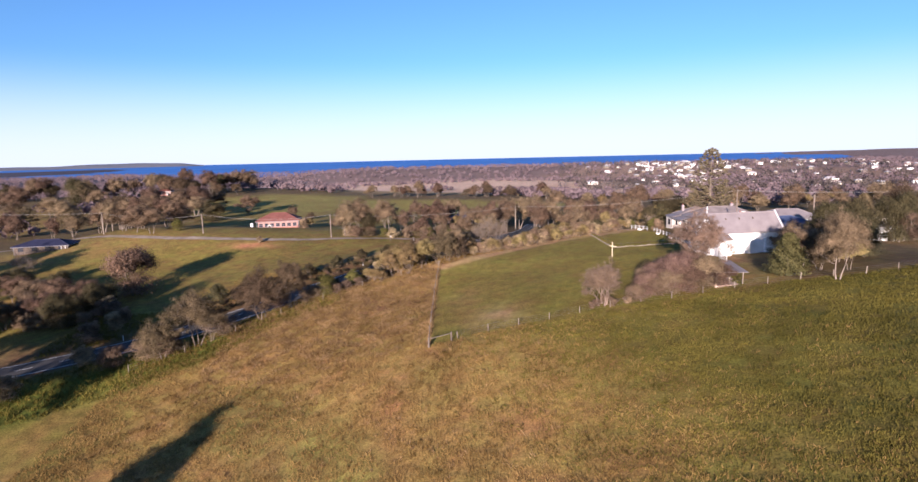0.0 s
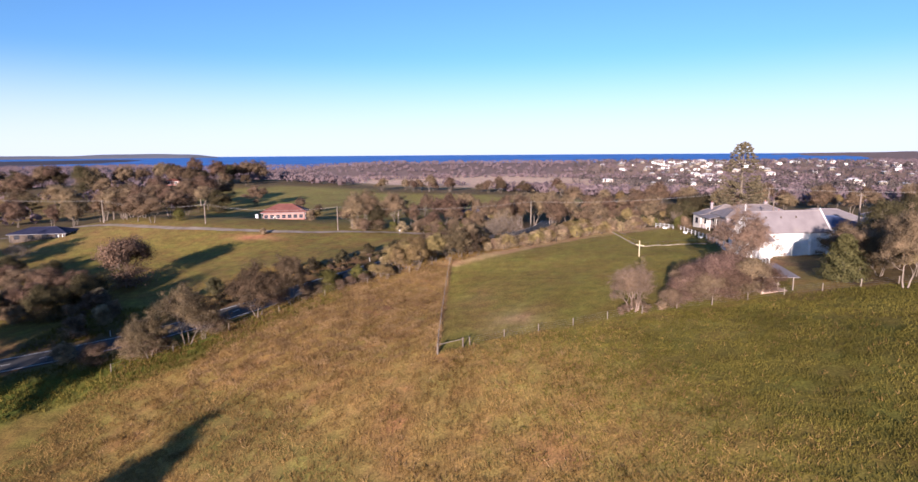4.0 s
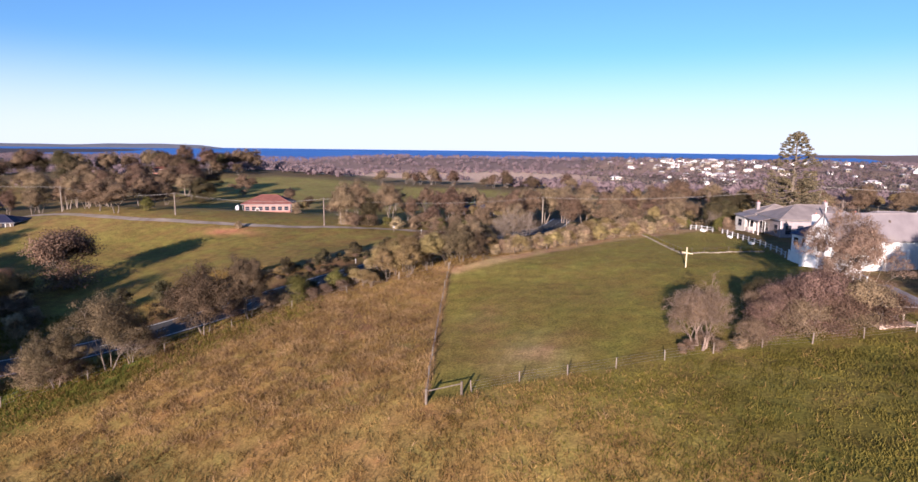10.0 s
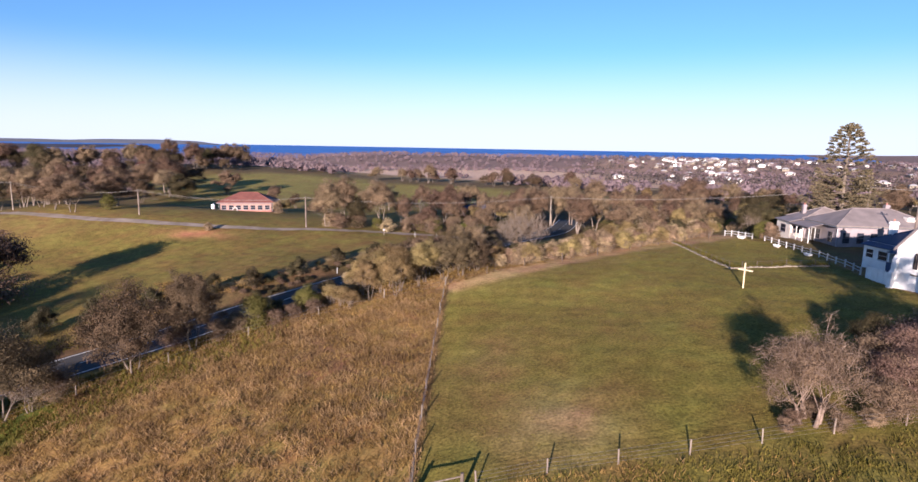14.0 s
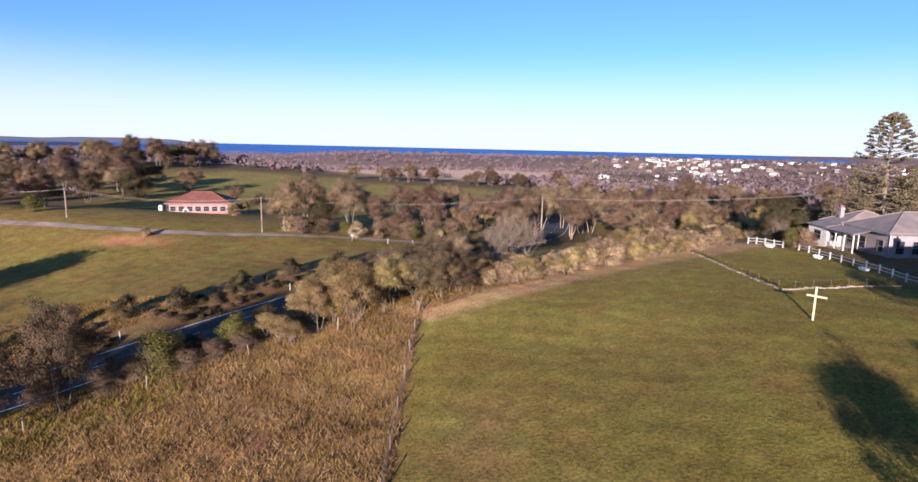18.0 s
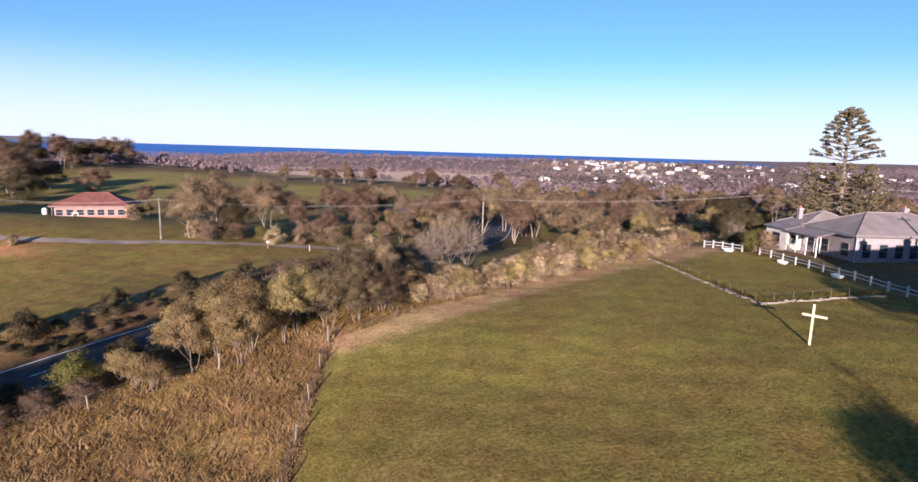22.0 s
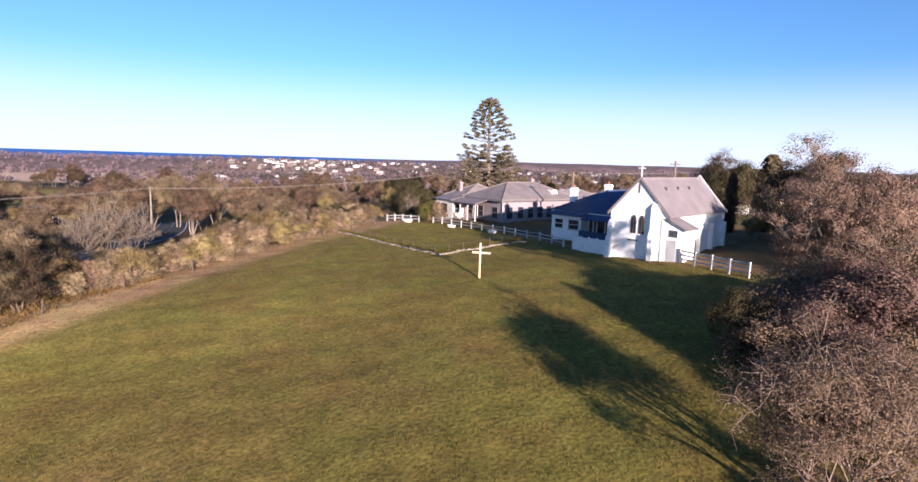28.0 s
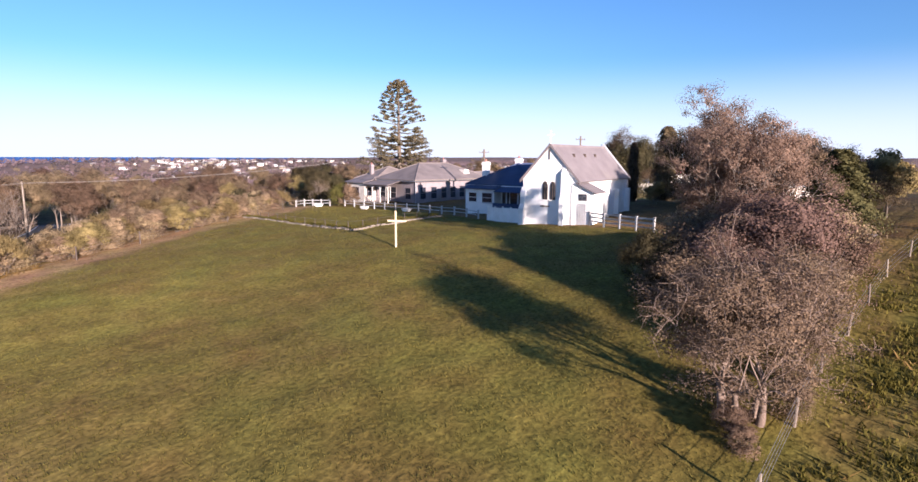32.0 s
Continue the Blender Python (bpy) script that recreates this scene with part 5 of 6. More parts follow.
def roof_slope(pts, thick, rib, mat, parent, ribs=True):
    """A sheet-metal roof plane: first two points along the eave, next two along the ridge; with standing ribs."""
    a, b, c, d = [Vector(p) for p in pts]
    up = (b - a).cross(d - a).normalized()
    roof = part("roof", Shape().slab([a, b, c, d], up * thick), mat, parent)
    if ribs:
        n = max(2, int((b - a).length / rib))
        side = (b - a).normalized() * 0.012
        for i in range(n + 1):
            t = i / n
            p, q = a.lerp(b, t) + up * (thick - 0.004), d.lerp(c, t) + up * (thick - 0.004)
            part("rib", Shape().slab([p - side, p + side, q + side, q - side], up * 0.008), mat, roof)
    return roof


CH = Matrix.Translation((15.245, -2.67, 0.85)) @ Matrix.Rotation(radians(8.85), 4, "Z")
church = thing("church", "small white gabled church with a grey metal roof", "church", CH)
HALF, EAVE, TOP, LONG = 2.62, 3.75, 6.62, 12.7
part("front_wall", gable_wall(HALF, EAVE, TOP), M_WHITE, church)
part("rear_wall", gable_wall(HALF + 0.06, EAVE + 0.1, TOP + 0.42, 0.24), M_PALEGREY, church, "pale rear gable with a raised parapet", m=Matrix.Translation((LONG - 0.2, 0, 0)))
part("side_wall", Shape().box(0.2, HALF - 0.2, -0.4, LONG - 0.2, HALF, EAVE), M_WHITE, church)
part("side_wall", Shape().box(0.2, -HALF, -0.4, LONG - 0.2, -HALF + 0.2, EAVE), M_WHITE, church)
k = (TOP - EAVE) / HALF
over = 0.22
roof_slope([(-0.05, -HALF - over, EAVE - over * k + 0.02), (LONG + 0.05, -HALF - over, EAVE - over * k + 0.02), (LONG + 0.05, 0, TOP + 0.02), (-0.05, 0, TOP + 0.02)], 0.09, 0.45, M_GREYROOF, church)
roof_slope([(LONG + 0.05, HALF + over, EAVE - over * k + 0.02), (-0.05, HALF + over, EAVE - over * k + 0.02), (-0.05, 0, TOP + 0.02), (LONG + 0.05, 0, TOP + 0.02)], 0.09, 0.45, M_GREYROOF, church)
part("ridge_cap", Shape().slab([(-0.1, -0.16, TOP - 0.02), (LONG + 0.1, -0.16, TOP - 0.02), (LONG + 0.1, 0.16, TOP - 0.02), (-0.1, 0.16, TOP - 0.02)], (0, 0, 0.2)), M_GREYROOF, church)
for x0 in (-0.16, LONG + 0.02):
    for sgn in (-1, 1):
        a, b = Vector((x0, sgn * (HALF + over + 0.05), EAVE - (over + 0.05) * k - 0.05)), Vector((x0, 0, TOP + 0.0))
        part("barge_board", Shape().slab([a, b, b + Vector((0, 0, 0.26)), a + Vector((0, 0, 0.26))] if sgn < 0 else [b, a, a + Vector((0, 0, 0.26)), b + Vector((0, 0, 0.26))], (0.14, 0, 0)), M_GREYROOF, church, "grey metal barge board")
for y in (0.40, -0.34):
    lancet(church, -0.005, y, 1.95, 0.36, 1.5)
part("plaque", Shape().box(-0.03, -0.05, 1.3, 0.0, 0.85, 1.44), M_STONE, church)
for y0, y1, h in ((HALF - 0.35, HALF + 0.12, 3.0), (-1.62, -1.22, 4.8)):
    s = Shape()
    s.slab([(-0.62, y0, -0.4), (0.0, y0, -0.4), (0.0, y0, h), (-0.3, y0, h - 0.5), (-0.34, y0, h * 0.5), (-0.62, y0, h * 0.5 - 0.4)][::-1], (0, y1 - y0, 0))
    part("buttress", s, M_WHITE, church)
for x in (3.4, 6.3, 9.2, 12.2):
    for sgn in (-1, 1):
        if x < 4 and sgn < 0:
            continue
        y0, y1 = sorted((sgn * HALF, sgn * (HALF + 0.45)))
        part("buttress", Shape().box(x - 0.2, y0, -0.4, x + 0.2, y1, 2.6), M_WHITE, church)
for x in (2.9, 5.4, 7.9):
    y, z = -1.0, TOP - 1.0 * k + 0.11
    part("roof_vent", Shape().add([(x - 0.2, y, z), (x + 0.2, y, z), (x, y - 0.02, z + 0.34), (x - 0.2, y + 0.3, z + 0.33), (x + 0.2, y + 0.3, z + 0.33), (x, y + 0.3, z + 0.36)], [(0, 1, 2), (0, 2, 5, 3), (1, 4, 5, 2)]), M_DARKWOOD, church, "dark triangular louvre")
finial = part("finial_cross", Shape().box(-0.04, -0.04, TOP + 0.1, 0.04, 0.04, TOP + 1.35), M_TRIM, church, "white cross on the gable")
part("finial_arm", Shape().box(-0.03, -0.30, TOP + 0.92, 0.03, 0.30, TOP + 0.99), M_TRIM, finial)
part("gable_ornament", Shape().box(-0.06, 0.02, TOP - 1.15, -0.01, 0.10, TOP - 0.25), M_DARKWOOD, church, "dark slender ornament below the gable")
# porch on the south corner
part("porch_wall", Shape().slab([(0.02, -1.95, -0.4), (0.02, -4.1, -0.4), (0.02, -4.1, 2.72), (0.02, -2.5, 3.42), (0.02, -1.95, 3.6)], (0.14, 0, 0)), M_WHITE, church)
part("porch_wall", Shape().box(0.16, -4.1, -0.4, 2.1, -3.95, 2.66), M_WHITE, church)
part("porch_wall", Shape().slab([(1.96, -HALF, -0.4), (1.96, -3.95, -0.4), (1.96, -3.95, 2.7), (1.96, -HALF, 3.3)], (0.14, 0, 0)), M_WHITE, church)
roof_slope([(-0.2, -4.35, 2.62), (2.3, -4.35, 2.62), (2.3, -2.5, 3.46), (-0.2, -2.5, 3.46)], 0.07, 0.45, M_GREYROOF, church)
door = part("door", Shape().box(-0.03, -3.45, -0.3, 0.015, -2.62, 1.75), M_PALEGREY, church, "pale grey boarded door")
part("door_handle", Shape().box(-0.06, -2.76, 0.75, -0.03, -2.70, 0.85), M_METAL, door)
for x0 in (-3.32, -3.18, -3.04, -2.90, -2.76):
    part("board_joint", Shape().box(-0.036, x0 - 0.008, -0.28, -0.031, x0 + 0.008, 1.73), M_DARKWOOD, door)
lou = part("window", Shape().box(-0.02, -3.55, 1.95, 0.015, -2.72, 2.62), M_TRIM, church)
part("pane", Shape().box(-0.035, -3.5, 2.0, -0.02, -2.77, 2.57), M_GLASS, lou)
for i in range(5):
    part("louvre", Shape().box(-0.06, -3.5, 2.03 + i * 0.115, -0.036, -2.77, 2.05 + i * 0.115), M_METAL, lou)
part("downpipe", Shape().tube([(-0.06, -2.2, 3.3), (-0.06, -2.2, -0.3)], [0.045, 0.045], 6), M_TRIM, church)

# low white wall between church and cottage
wall = thing("garden_wall", "low white boarded wall beside the church", "wall")
for i in range(4):
    y0 = 0.4 + i * 1.05
    x = 15.0 + 0.12 * i
    z = height(x, y0)
    part("panel", Shape().box(x - 0.05, y0, z - 0.2, x + 0.05, y0 + 1.0, z + 1.3), M_WHITE, wall)
    part("post", Shape().box(x - 0.08, y0 + 1.0, z - 0.2, x + 0.08, y0 + 1.08, z + 1.4), M_TRIM, wall)


# ---- houses ----
def window(parent, x, y, z, w, h, way, mat=None):
    """A framed sash window standing 4 cm proud of a wall; way: the outward direction in plan, in degrees."""
    m = Matrix.Translation((x, y, z)) @ Matrix.Rotation(radians(way), 4, "Z")
    win = part("window", Shape().box(0, -w / 2 - 0.07, -0.07, 0.04, w / 2 + 0.07, h + 0.07, m), mat or M_TRIM, parent)
    part("pane", Shape().box(0.041, -w / 2, 0, 0.05, w / 2, h / 2 - 0.03, m), M_GLASS, win)
    part("pane", Shape().box(0.041, -w / 2, h / 2 + 0.03, 0.05, w / 2, h, m), M_GLASS, win)
    part("sill", Shape().box(0, -w / 2 - 0.12, -0.13, 0.11, w / 2 + 0.12, -0.07, m), mat or M_TRIM, win)
    return win


def hip_roof(parent, x0, y0, x1, y1, z, rise, over, mat, ridge_x=True, edge=None):
    """Four sloping planes with ridge and hip caps."""
    x0, y0, x1, y1 = x0 - over, y0 - over, x1 + over, y1 + over
    if ridge_x:
        d = min((y1 - y0) / 2, (x1 - x0) / 2 - 0.05)
        r0, r1 = Vector((x0 + d, (y0 + y1) / 2, z + rise)), Vector((x1 - d, (y0 + y1) / 2, z + rise))
    else:
        d = min((x1 - x0) / 2, (y1 - y0) / 2 - 0.05)
        r0, r1 = Vector(((x0 + x1) / 2, y0 + d, z + rise)), Vector(((x0 + x1) / 2, y1 - d, z + rise))
    a, b, c, e = Vector((x0, y0, z)), Vector((x1, y0, z)), Vector((x1, y1, z)), Vector((x0, y1, z))
    t = Vector((0, 0, 0.08))
    faces = ([a, b, r1, r0], [b, c, r1], [c, e, r0, r1], [e, a, r0]) if ridge_x else ([a, b, r0], [b, c, r1, r0], [c, e, r1], [e, a, r0, r1])
    for f in faces:
        part("roof", Shape().slab(f, t), mat, parent)
    for p, q in ((a, r0), (b, r1 if ridge_x else r0), (c, r1), (e, r0 if ridge_x else r1), (r0, r1)):
        part("ridge_cap", Shape().tube([p + t, q + t], [0.09, 0.09], 6), mat, parent)
    part("fascia", Shape().box(x0, y0, z - 0.16, x1, y1, z - 0.005), edge or M_TRIM, parent)


def chimney(parent, x, y, z0, z1, w, mat, cap=True):
    ch = part("chimney", Shape().box(x - w / 2, y - w / 2, z0, x + w / 2, y + w / 2, z1), mat, parent)
    part("chimney_cap", Shape().box(x - w / 2 - 0.07, y - w / 2 - 0.07, z1 - 0.3, x + w / 2 + 0.07, y + w / 2 + 0.07, z1 - 0.14), mat, ch)
    part("chimney_pot", Shape().tube([(x, y, z1 - 0.02), (x, y, z1 + 0.3)], [0.12, 0.1], 8), M_BRICK, ch)
    return ch


# mauve-grey house with hipped roofs: a pale bay, a bracketed verandah and a long side wall
def bracket(parent, x, y, z, way):
    """A curved white bracket under a verandah beam, springing from a post towards +y or -y."""
    pts = [(0, 0)] + [(way * 0.62 * (1 - math.cos(a)), 0.62 * (math.sin(a) - 1)) for a in np.linspace(math.pi / 2, 0, 6)]
    if way > 0:
        pts = pts[::-1]
    part("bracket", Shape().slab([(x, y + b, z + c) for b, c in pts], (0.04, 0, 0)), M_TRIM, parent)


WH = Matrix.Translation((25.5, 26.5, 0.0)) @ Matrix.Rotation(radians(-2), 4, "Z")
house = thing("house", "mauve-grey single-storey house with grey hipped roofs and verandah", "house", WH)
part("wall", Shape().box(0, 0, -0.6, 14, 8.5, 3.35), M_MAUVE, house)
part("wall", Shape().box(-0.2, 8.5, -0.6, 8, 13.4, 3.2), M_MAUVE, house)
hip_roof(house, 0, 0, 14, 8.5, 3.37, 2.2, 0.5, M_MAUVEROOF, edge=M_OLDPOST)
hip_roof(house, -0.2, 8.9, 8, 13.4, 3.22, 1.8, 0.5, M_MAUVEROOF, False, edge=M_OLDPOST)
part("bay_wall", Shape().box(-2.3, 9.0, -0.6, -0.21, 13.3, 2.75), M_CREAM, house, "pale painted bay wall")
part("bay_roof", Shape().slab([(-2.65, 8.7, 2.77), (-0.2, 8.7, 3.3), (-0.2, 13.6, 3.3), (-2.65, 13.6, 2.77)][::-1], (0, 0, 0.07)), M_MAUVEROOF, house)
window(house, -2.3, 11.0, 0.95, 1.5, 1.15, 180, M_MAUVE)
window(house, -1.2, 9.0, 0.95, 0.9, 1.15, -90, M_MAUVE)
part("verandah_floor", Shape().box(-2.3, 3.2, -0.5, -0.02, 9.0, 0.15), M_STONE, house)
part("verandah_roof", Shape().slab([(-2.65, 2.9, 2.62), (-0.02, 2.9, 3.2), (-0.02, 8.9, 3.2), (-2.65, 8.9, 2.62)][::-1], (0, 0, 0.07)), M_MAUVEROOF, house)
part("verandah_beam", Shape().box(-2.3, 3.2, 2.42, -2.18, 8.98, 2.6), M_MAUVE, house)
for i in range(4):
    y = 3.3 + i * 1.85
    part("verandah_post", Shape().box(-2.3, y - 0.06, 0.15, -2.18, y + 0.06, 2.42), M_CREAM, house)
    if i < 3:
        bracket(house, -2.26, y + 0.06, 2.42, 1)
        bracket(house, -2.26, y + 1.79, 2.42, -1)
        if i:
            part("handrail", Shape().box(-2.27, y + 0.06, 0.95, -2.21, y + 1.79, 1.02), M_CREAM, house)
            for j in range(9):
                part("baluster", Shape().box(-2.255, y + 0.2 + j * 0.185, 0.16, -2.225, y + 0.23 + j * 0.185, 0.95), M_MAUVE, house)
for y in (1.6, 4.9, 7.4):
    window(house, 0, y, 0.75, 1.1, 1.5, 180, M_MAUVE)
for x in (1.3, 3.3, 5.2, 7.0, 8.8, 10.6, 12.4):
    window(house, x, 0, 0.8, 0.95, 1.55, -90, M_MAUVE)
chimney(house, 1.0, 11.6, 3.6, 5.4, 0.5, M_MAUVE)
chimney(house, 9.6, 4.9, 4.6, 6.2, 0.6, M_MAUVE)
dormer = part("roof_light", Shape().slab([(10.0, 0.9, 3.9), (11.4, 0.9, 3.9), (11.1, 0.9, 4.7), (10.3, 0.9, 4.7)], (0, 1.2, 0)), M_CREAM, house, "small pale roof light")

# blue-roofed cottage beside the church
CT = Matrix.Translation((21.2, 4.1, 1.0)) @ Matrix.Rotation(radians(6), 4, "Z")
cottage = thing("cottage", "white cottage with a dark blue metal roof and white chimneys", "house", CT)
part("wall", Shape().box(0, 0, -1.4, 11, 7.4, 2.5), M_WHITE, cottage)
hip_roof(cottage, 0, 0, 11, 7.4, 2.52, 2.2, 0.45, M_BLUEROOF)
part("bay_wall", Shape().box(-1.3, 3.4, -1.4, 0.0, 7.2, 2.1), M_WHITE, cottage)
part("bay_roof", Shape().slab([(-1.6, 3.1, 2.12), (0.0, 3.1, 2.55), (0.0, 7.5, 2.55), (-1.6, 7.5, 2.12)][::-1], (0, 0, 0.07)), M_BLUEROOF, cottage)
window(cottage, -1.3, 6.2, 0.75, 1.0, 0.95, 180)
window(cottage, -1.3, 4.3, 0.75, 1.2, 0.95, 180, M_PALEGREY)
window(cottage, 0, 1.4, 0.5, 1.9, 1.5, 180, M_DARKWOOD)
part("verandah_floor", Shape().box(-1.6, 0.2, -0.5, -0.02, 3.38, 0.0), M_STONE, cottage)
part("verandah_roof", Shape().slab([(-1.95, -0.1, 1.9), (-0.02, -0.1, 2.48), (-0.02, 3.08, 2.48), (-1.95, 3.08, 1.9)][::-1], (0, 0, 0.07)), M_BLUEROOF, cottage)
for y in (0.3, 1.7):
    part("verandah_post", Shape().box(-1.6, y - 0.05, 0.0, -1.5, y + 0.05, 1.98), M_PALEGREY, cottage)
# dark panel added for the shade inside the verandah recess
part("recess_shade_panel", Shape().box(-1.62, 0.2, -0.9, -1.55, 3.38, 0.75), M_BLUEROOF, cottage, "dark blue panel standing for shade in the verandah recess")
chimney(cottage, 1.4, 6.4, 2.7, 5.0, 0.62, M_WHITE)
chimney(cottage, 6.4, 5.2, 3.2, 5.4, 0.66, M_WHITE)
part("vent_pipe", Shape().tube([(9.2, 3.0, 4.0), (9.2, 3.0, 5.4)], [0.09, 0.09], 8), M_METAL, cottage)


def entry(parent, x, y, z, way, mat=None):
    """A panelled door with frame, handle and step, standing proud of a wall."""
    m = Matrix.Translation((x, y, z)) @ Matrix.Rotation(radians(way), 4, "Z")
    door = part("door", Shape().box(0, -0.45, 0, 0.05, 0.45, 2.05, m), mat or M_DARKWOOD, parent)
    for y0, y1, z0, z1 in ((-0.55, -0.46, 0, 2.14), (0.46, 0.55, 0, 2.14), (-0.46, 0.46, 2.06, 2.14)):
        part("door_frame", Shape().box(0, y0, z0, 0.07, y1, z1, m), M_TRIM, door)
    part("door_handle", Shape().box(0.05, 0.32, 0.98, 0.11, 0.38, 1.08, m), M_METAL, door)
    part("step", Shape().box(0.01, -0.7, -0.2, 0.5, 0.7, -0.03, m), M_STONE, parent)


def gutters(parent, x0, y0, x1, y1, z):
    """Gutters along the eaves and a downpipe at two corners."""
    for a, b in (((x0, y0), (x1, y0)), ((x1, y0), (x1, y1)), ((x1, y1), (x0, y1)), ((x0, y1), (x0, y0))):
        part("gutter", Shape().tube([(*a, z - 0.07), (*b, z - 0.07)], [0.055, 0.055], 6), M_METAL, parent)
    for x, y in ((x0 + 0.44, y0 + 0.44), (x1 - 0.44, y0 + 0.44)):
        part("downpipe", Shape().tube([(x, y, z - 0.1), (x, y, -0.3)], [0.04, 0.04], 6), M_METAL, parent)


entry(house, 0, 6.2, 0.15, 180)
entry(cottage, 0, 2.75, 0.02, 180)
gutters(house, -0.5, -0.5, 14.5, 9.0, 3.3)
gutters(cottage, -0.45, -0.45, 11.45, 7.85, 2.46)


def plain_house(name, label, x, y, turn, w, d, h, rise, roof, wall, seed=0, group=""):
    """A plain hipped house with windows and a door on its near faces."""
    z = min(height(x + a, y + b) for a in (-w / 2, w / 2) for b in (-d / 2, d / 2))
    ob = thing(name, label, "house", Matrix.Translation((x, y, z)) @ Matrix.Rotation(radians(turn), 4, "Z"), group)
    part("wall", Shape().box(-w / 2, -d / 2, -0.6, w / 2, d / 2, h), wall, ob)
    edge = M_DARKWOOD if name == "shed" else None
    hip_roof(ob, -w / 2, -d / 2, w / 2, d / 2, h + 0.02, rise, 0.5, roof, edge=edge)
    n = max(2, int(w / 3.2))
    for i in range(n):
        window(ob, -w / 2 + (i + 0.5) * w / n, -d / 2, 0.9, 1.3, 1.2, -90, edge)
    window(ob, -w / 2, 0, 0.9, 1.3, 1.2, 180, edge)
    entry(ob, w / 2 - 1.1, -d / 2, 0.05, -90)
    gutters(ob, -w / 2 - 0.5, -d / 2 - 0.5, w / 2 + 0.5, d / 2 + 0.5, h)
    return ob


plain_house("house", "grey-roofed house behind the white houses", 52, 38, -8, 13, 8, 3.4, 2.0, M_GREYROOF, M_CREAM)
plain_house("house", "long grey-roofed building behind the church", 52, 17, 4, 15, 8, 3.2, 2.0, M_GREYROOF, M_WHITE)
plain_house("shed", "low house with a dark blue roof behind the cottage", 38.5, 14.5, 4, 9, 7, 3.0, 1.6, M_BLUEROOF, M_WHITE)

# red-brick farmhouse: pale upper band with windows, low brick terrace in front
FX, FY = -89.0, 91.5
FZ = min(height(FX + a, FY + b) for a in (-6, 6) for b in (-4, 4))
farm = thing("farmhouse", "red-brick farmhouse with a terracotta hipped roof", "house", Matrix.Translation((FX, FY, FZ)) @ Matrix.Rotation(radians(12), 4, "Z"))
part("wall", Shape().box(-6.4, -4.2, -0.8, 6.4, 4.2, 1.15), M_BRICK, farm)
part("upper_wall", Shape().box(-6.36, -4.16, 1.15, 6.36, 4.16, 3.2), M_PINKBRICK, farm, "pinkish upper wall")
hip_roof(farm, -6.4, -4.2, 6.4, 4.2, 3.22, 2.3, 0.75, M_REDROOF, edge=M_MAUVE)
for i in range(7):
    window(farm, -5.5 + i * 1.8, -4.16, 1.4, 1.15, 1.05, -90, M_MAUVE)
for y in (-2.0, 1.2):
    window(farm, 6.36, y, 1.4, 1.2, 1.05, 0, M_MAUVE)
entry(farm, -2.8, -4.2, -0.3, -90)
gutters(farm, -7.1, -4.9, 7.1, 4.9, 3.2)
terrace = Shape()
ring = [(0.5, -4.3)] + [(3.6 + 3.4 * math.cos(a), -4.3 - 2.6 * math.sin(a)) for a in np.linspace(math.pi, 0, 9)] + [(7.0, -4.3)]
for (ax, ay), (bx, by) in zip(ring[:-1], ring[1:]):
    terrace.slab([(ax, ay, -1.0), (bx, by, -1.0), (bx * 0.98 + 0.07, by * 0.96, -1.0), (ax * 0.98 + 0.07, ay * 0.96, -1.0)], (0, 0, 2.0))
part("terrace_wall", terrace, M_BRICK, farm, "curved low brick terrace wall")
# dark walls and trim carry the tree shade lying over this shed
plain_house("shed", "long low shed with a dark blue roof in the field", -141.5, 54.5, 12, 13, 7, 2.2, 1.3, M_SHEDROOF, M_DARKWOOD)

# ---- shelter by the south fence ----
SH = Matrix.Translation((8.7, -23.4, height(8.7, -23.4))) @ Matrix.Rotation(radians(-4), 4, "Z") @ Matrix.Diagonal((0.8, 1.22, 0.85, 1))
shelter = thing("picnic_shelter", "open shelter with a grey tin roof and timber posts", "shelter", SH)
part("slab", Shape().box(-2.4, -2.4, -0.5, 2.4, 2.2, 0.12), M_SHEDPINK, shelter)
for x in (-2.1, 0, 2.1):
    for y in (-2.1, 1.9):
        part("post", Shape().box(x - 0.06, y - 0.06, 0.12, x + 0.06, y + 0.06, 2.1 if y < 0 else 2.5), M_POST, shelter)
roof_slope([(-2.6, -2.7, 2.1), (2.6, -2.7, 2.1), (2.6, 2.4, 2.62), (-2.6, 2.4, 2.62)], 0.06, 0.5, M_MAUVEROOF, shelter)
part("rear_rail", Shape().box(-2.1, 1.86, 0.9, 2.1, 1.94, 1.0), M_POST, shelter)
bench = thing("bench", "small reddish timber bench under the shelter roof", "bench", SH @ Matrix.Translation((0, 0.2, 0.12)))
part("seat", Shape().box(-0.8, -0.2, 0.42, 0.8, 0.2, 0.48), M_BRICK, bench)
for x in (-0.65, 0.65):
    part("leg", Shape().box(x - 0.05, -0.18, 0, x + 0.05, 0.18, 0.42), M_POST, bench)


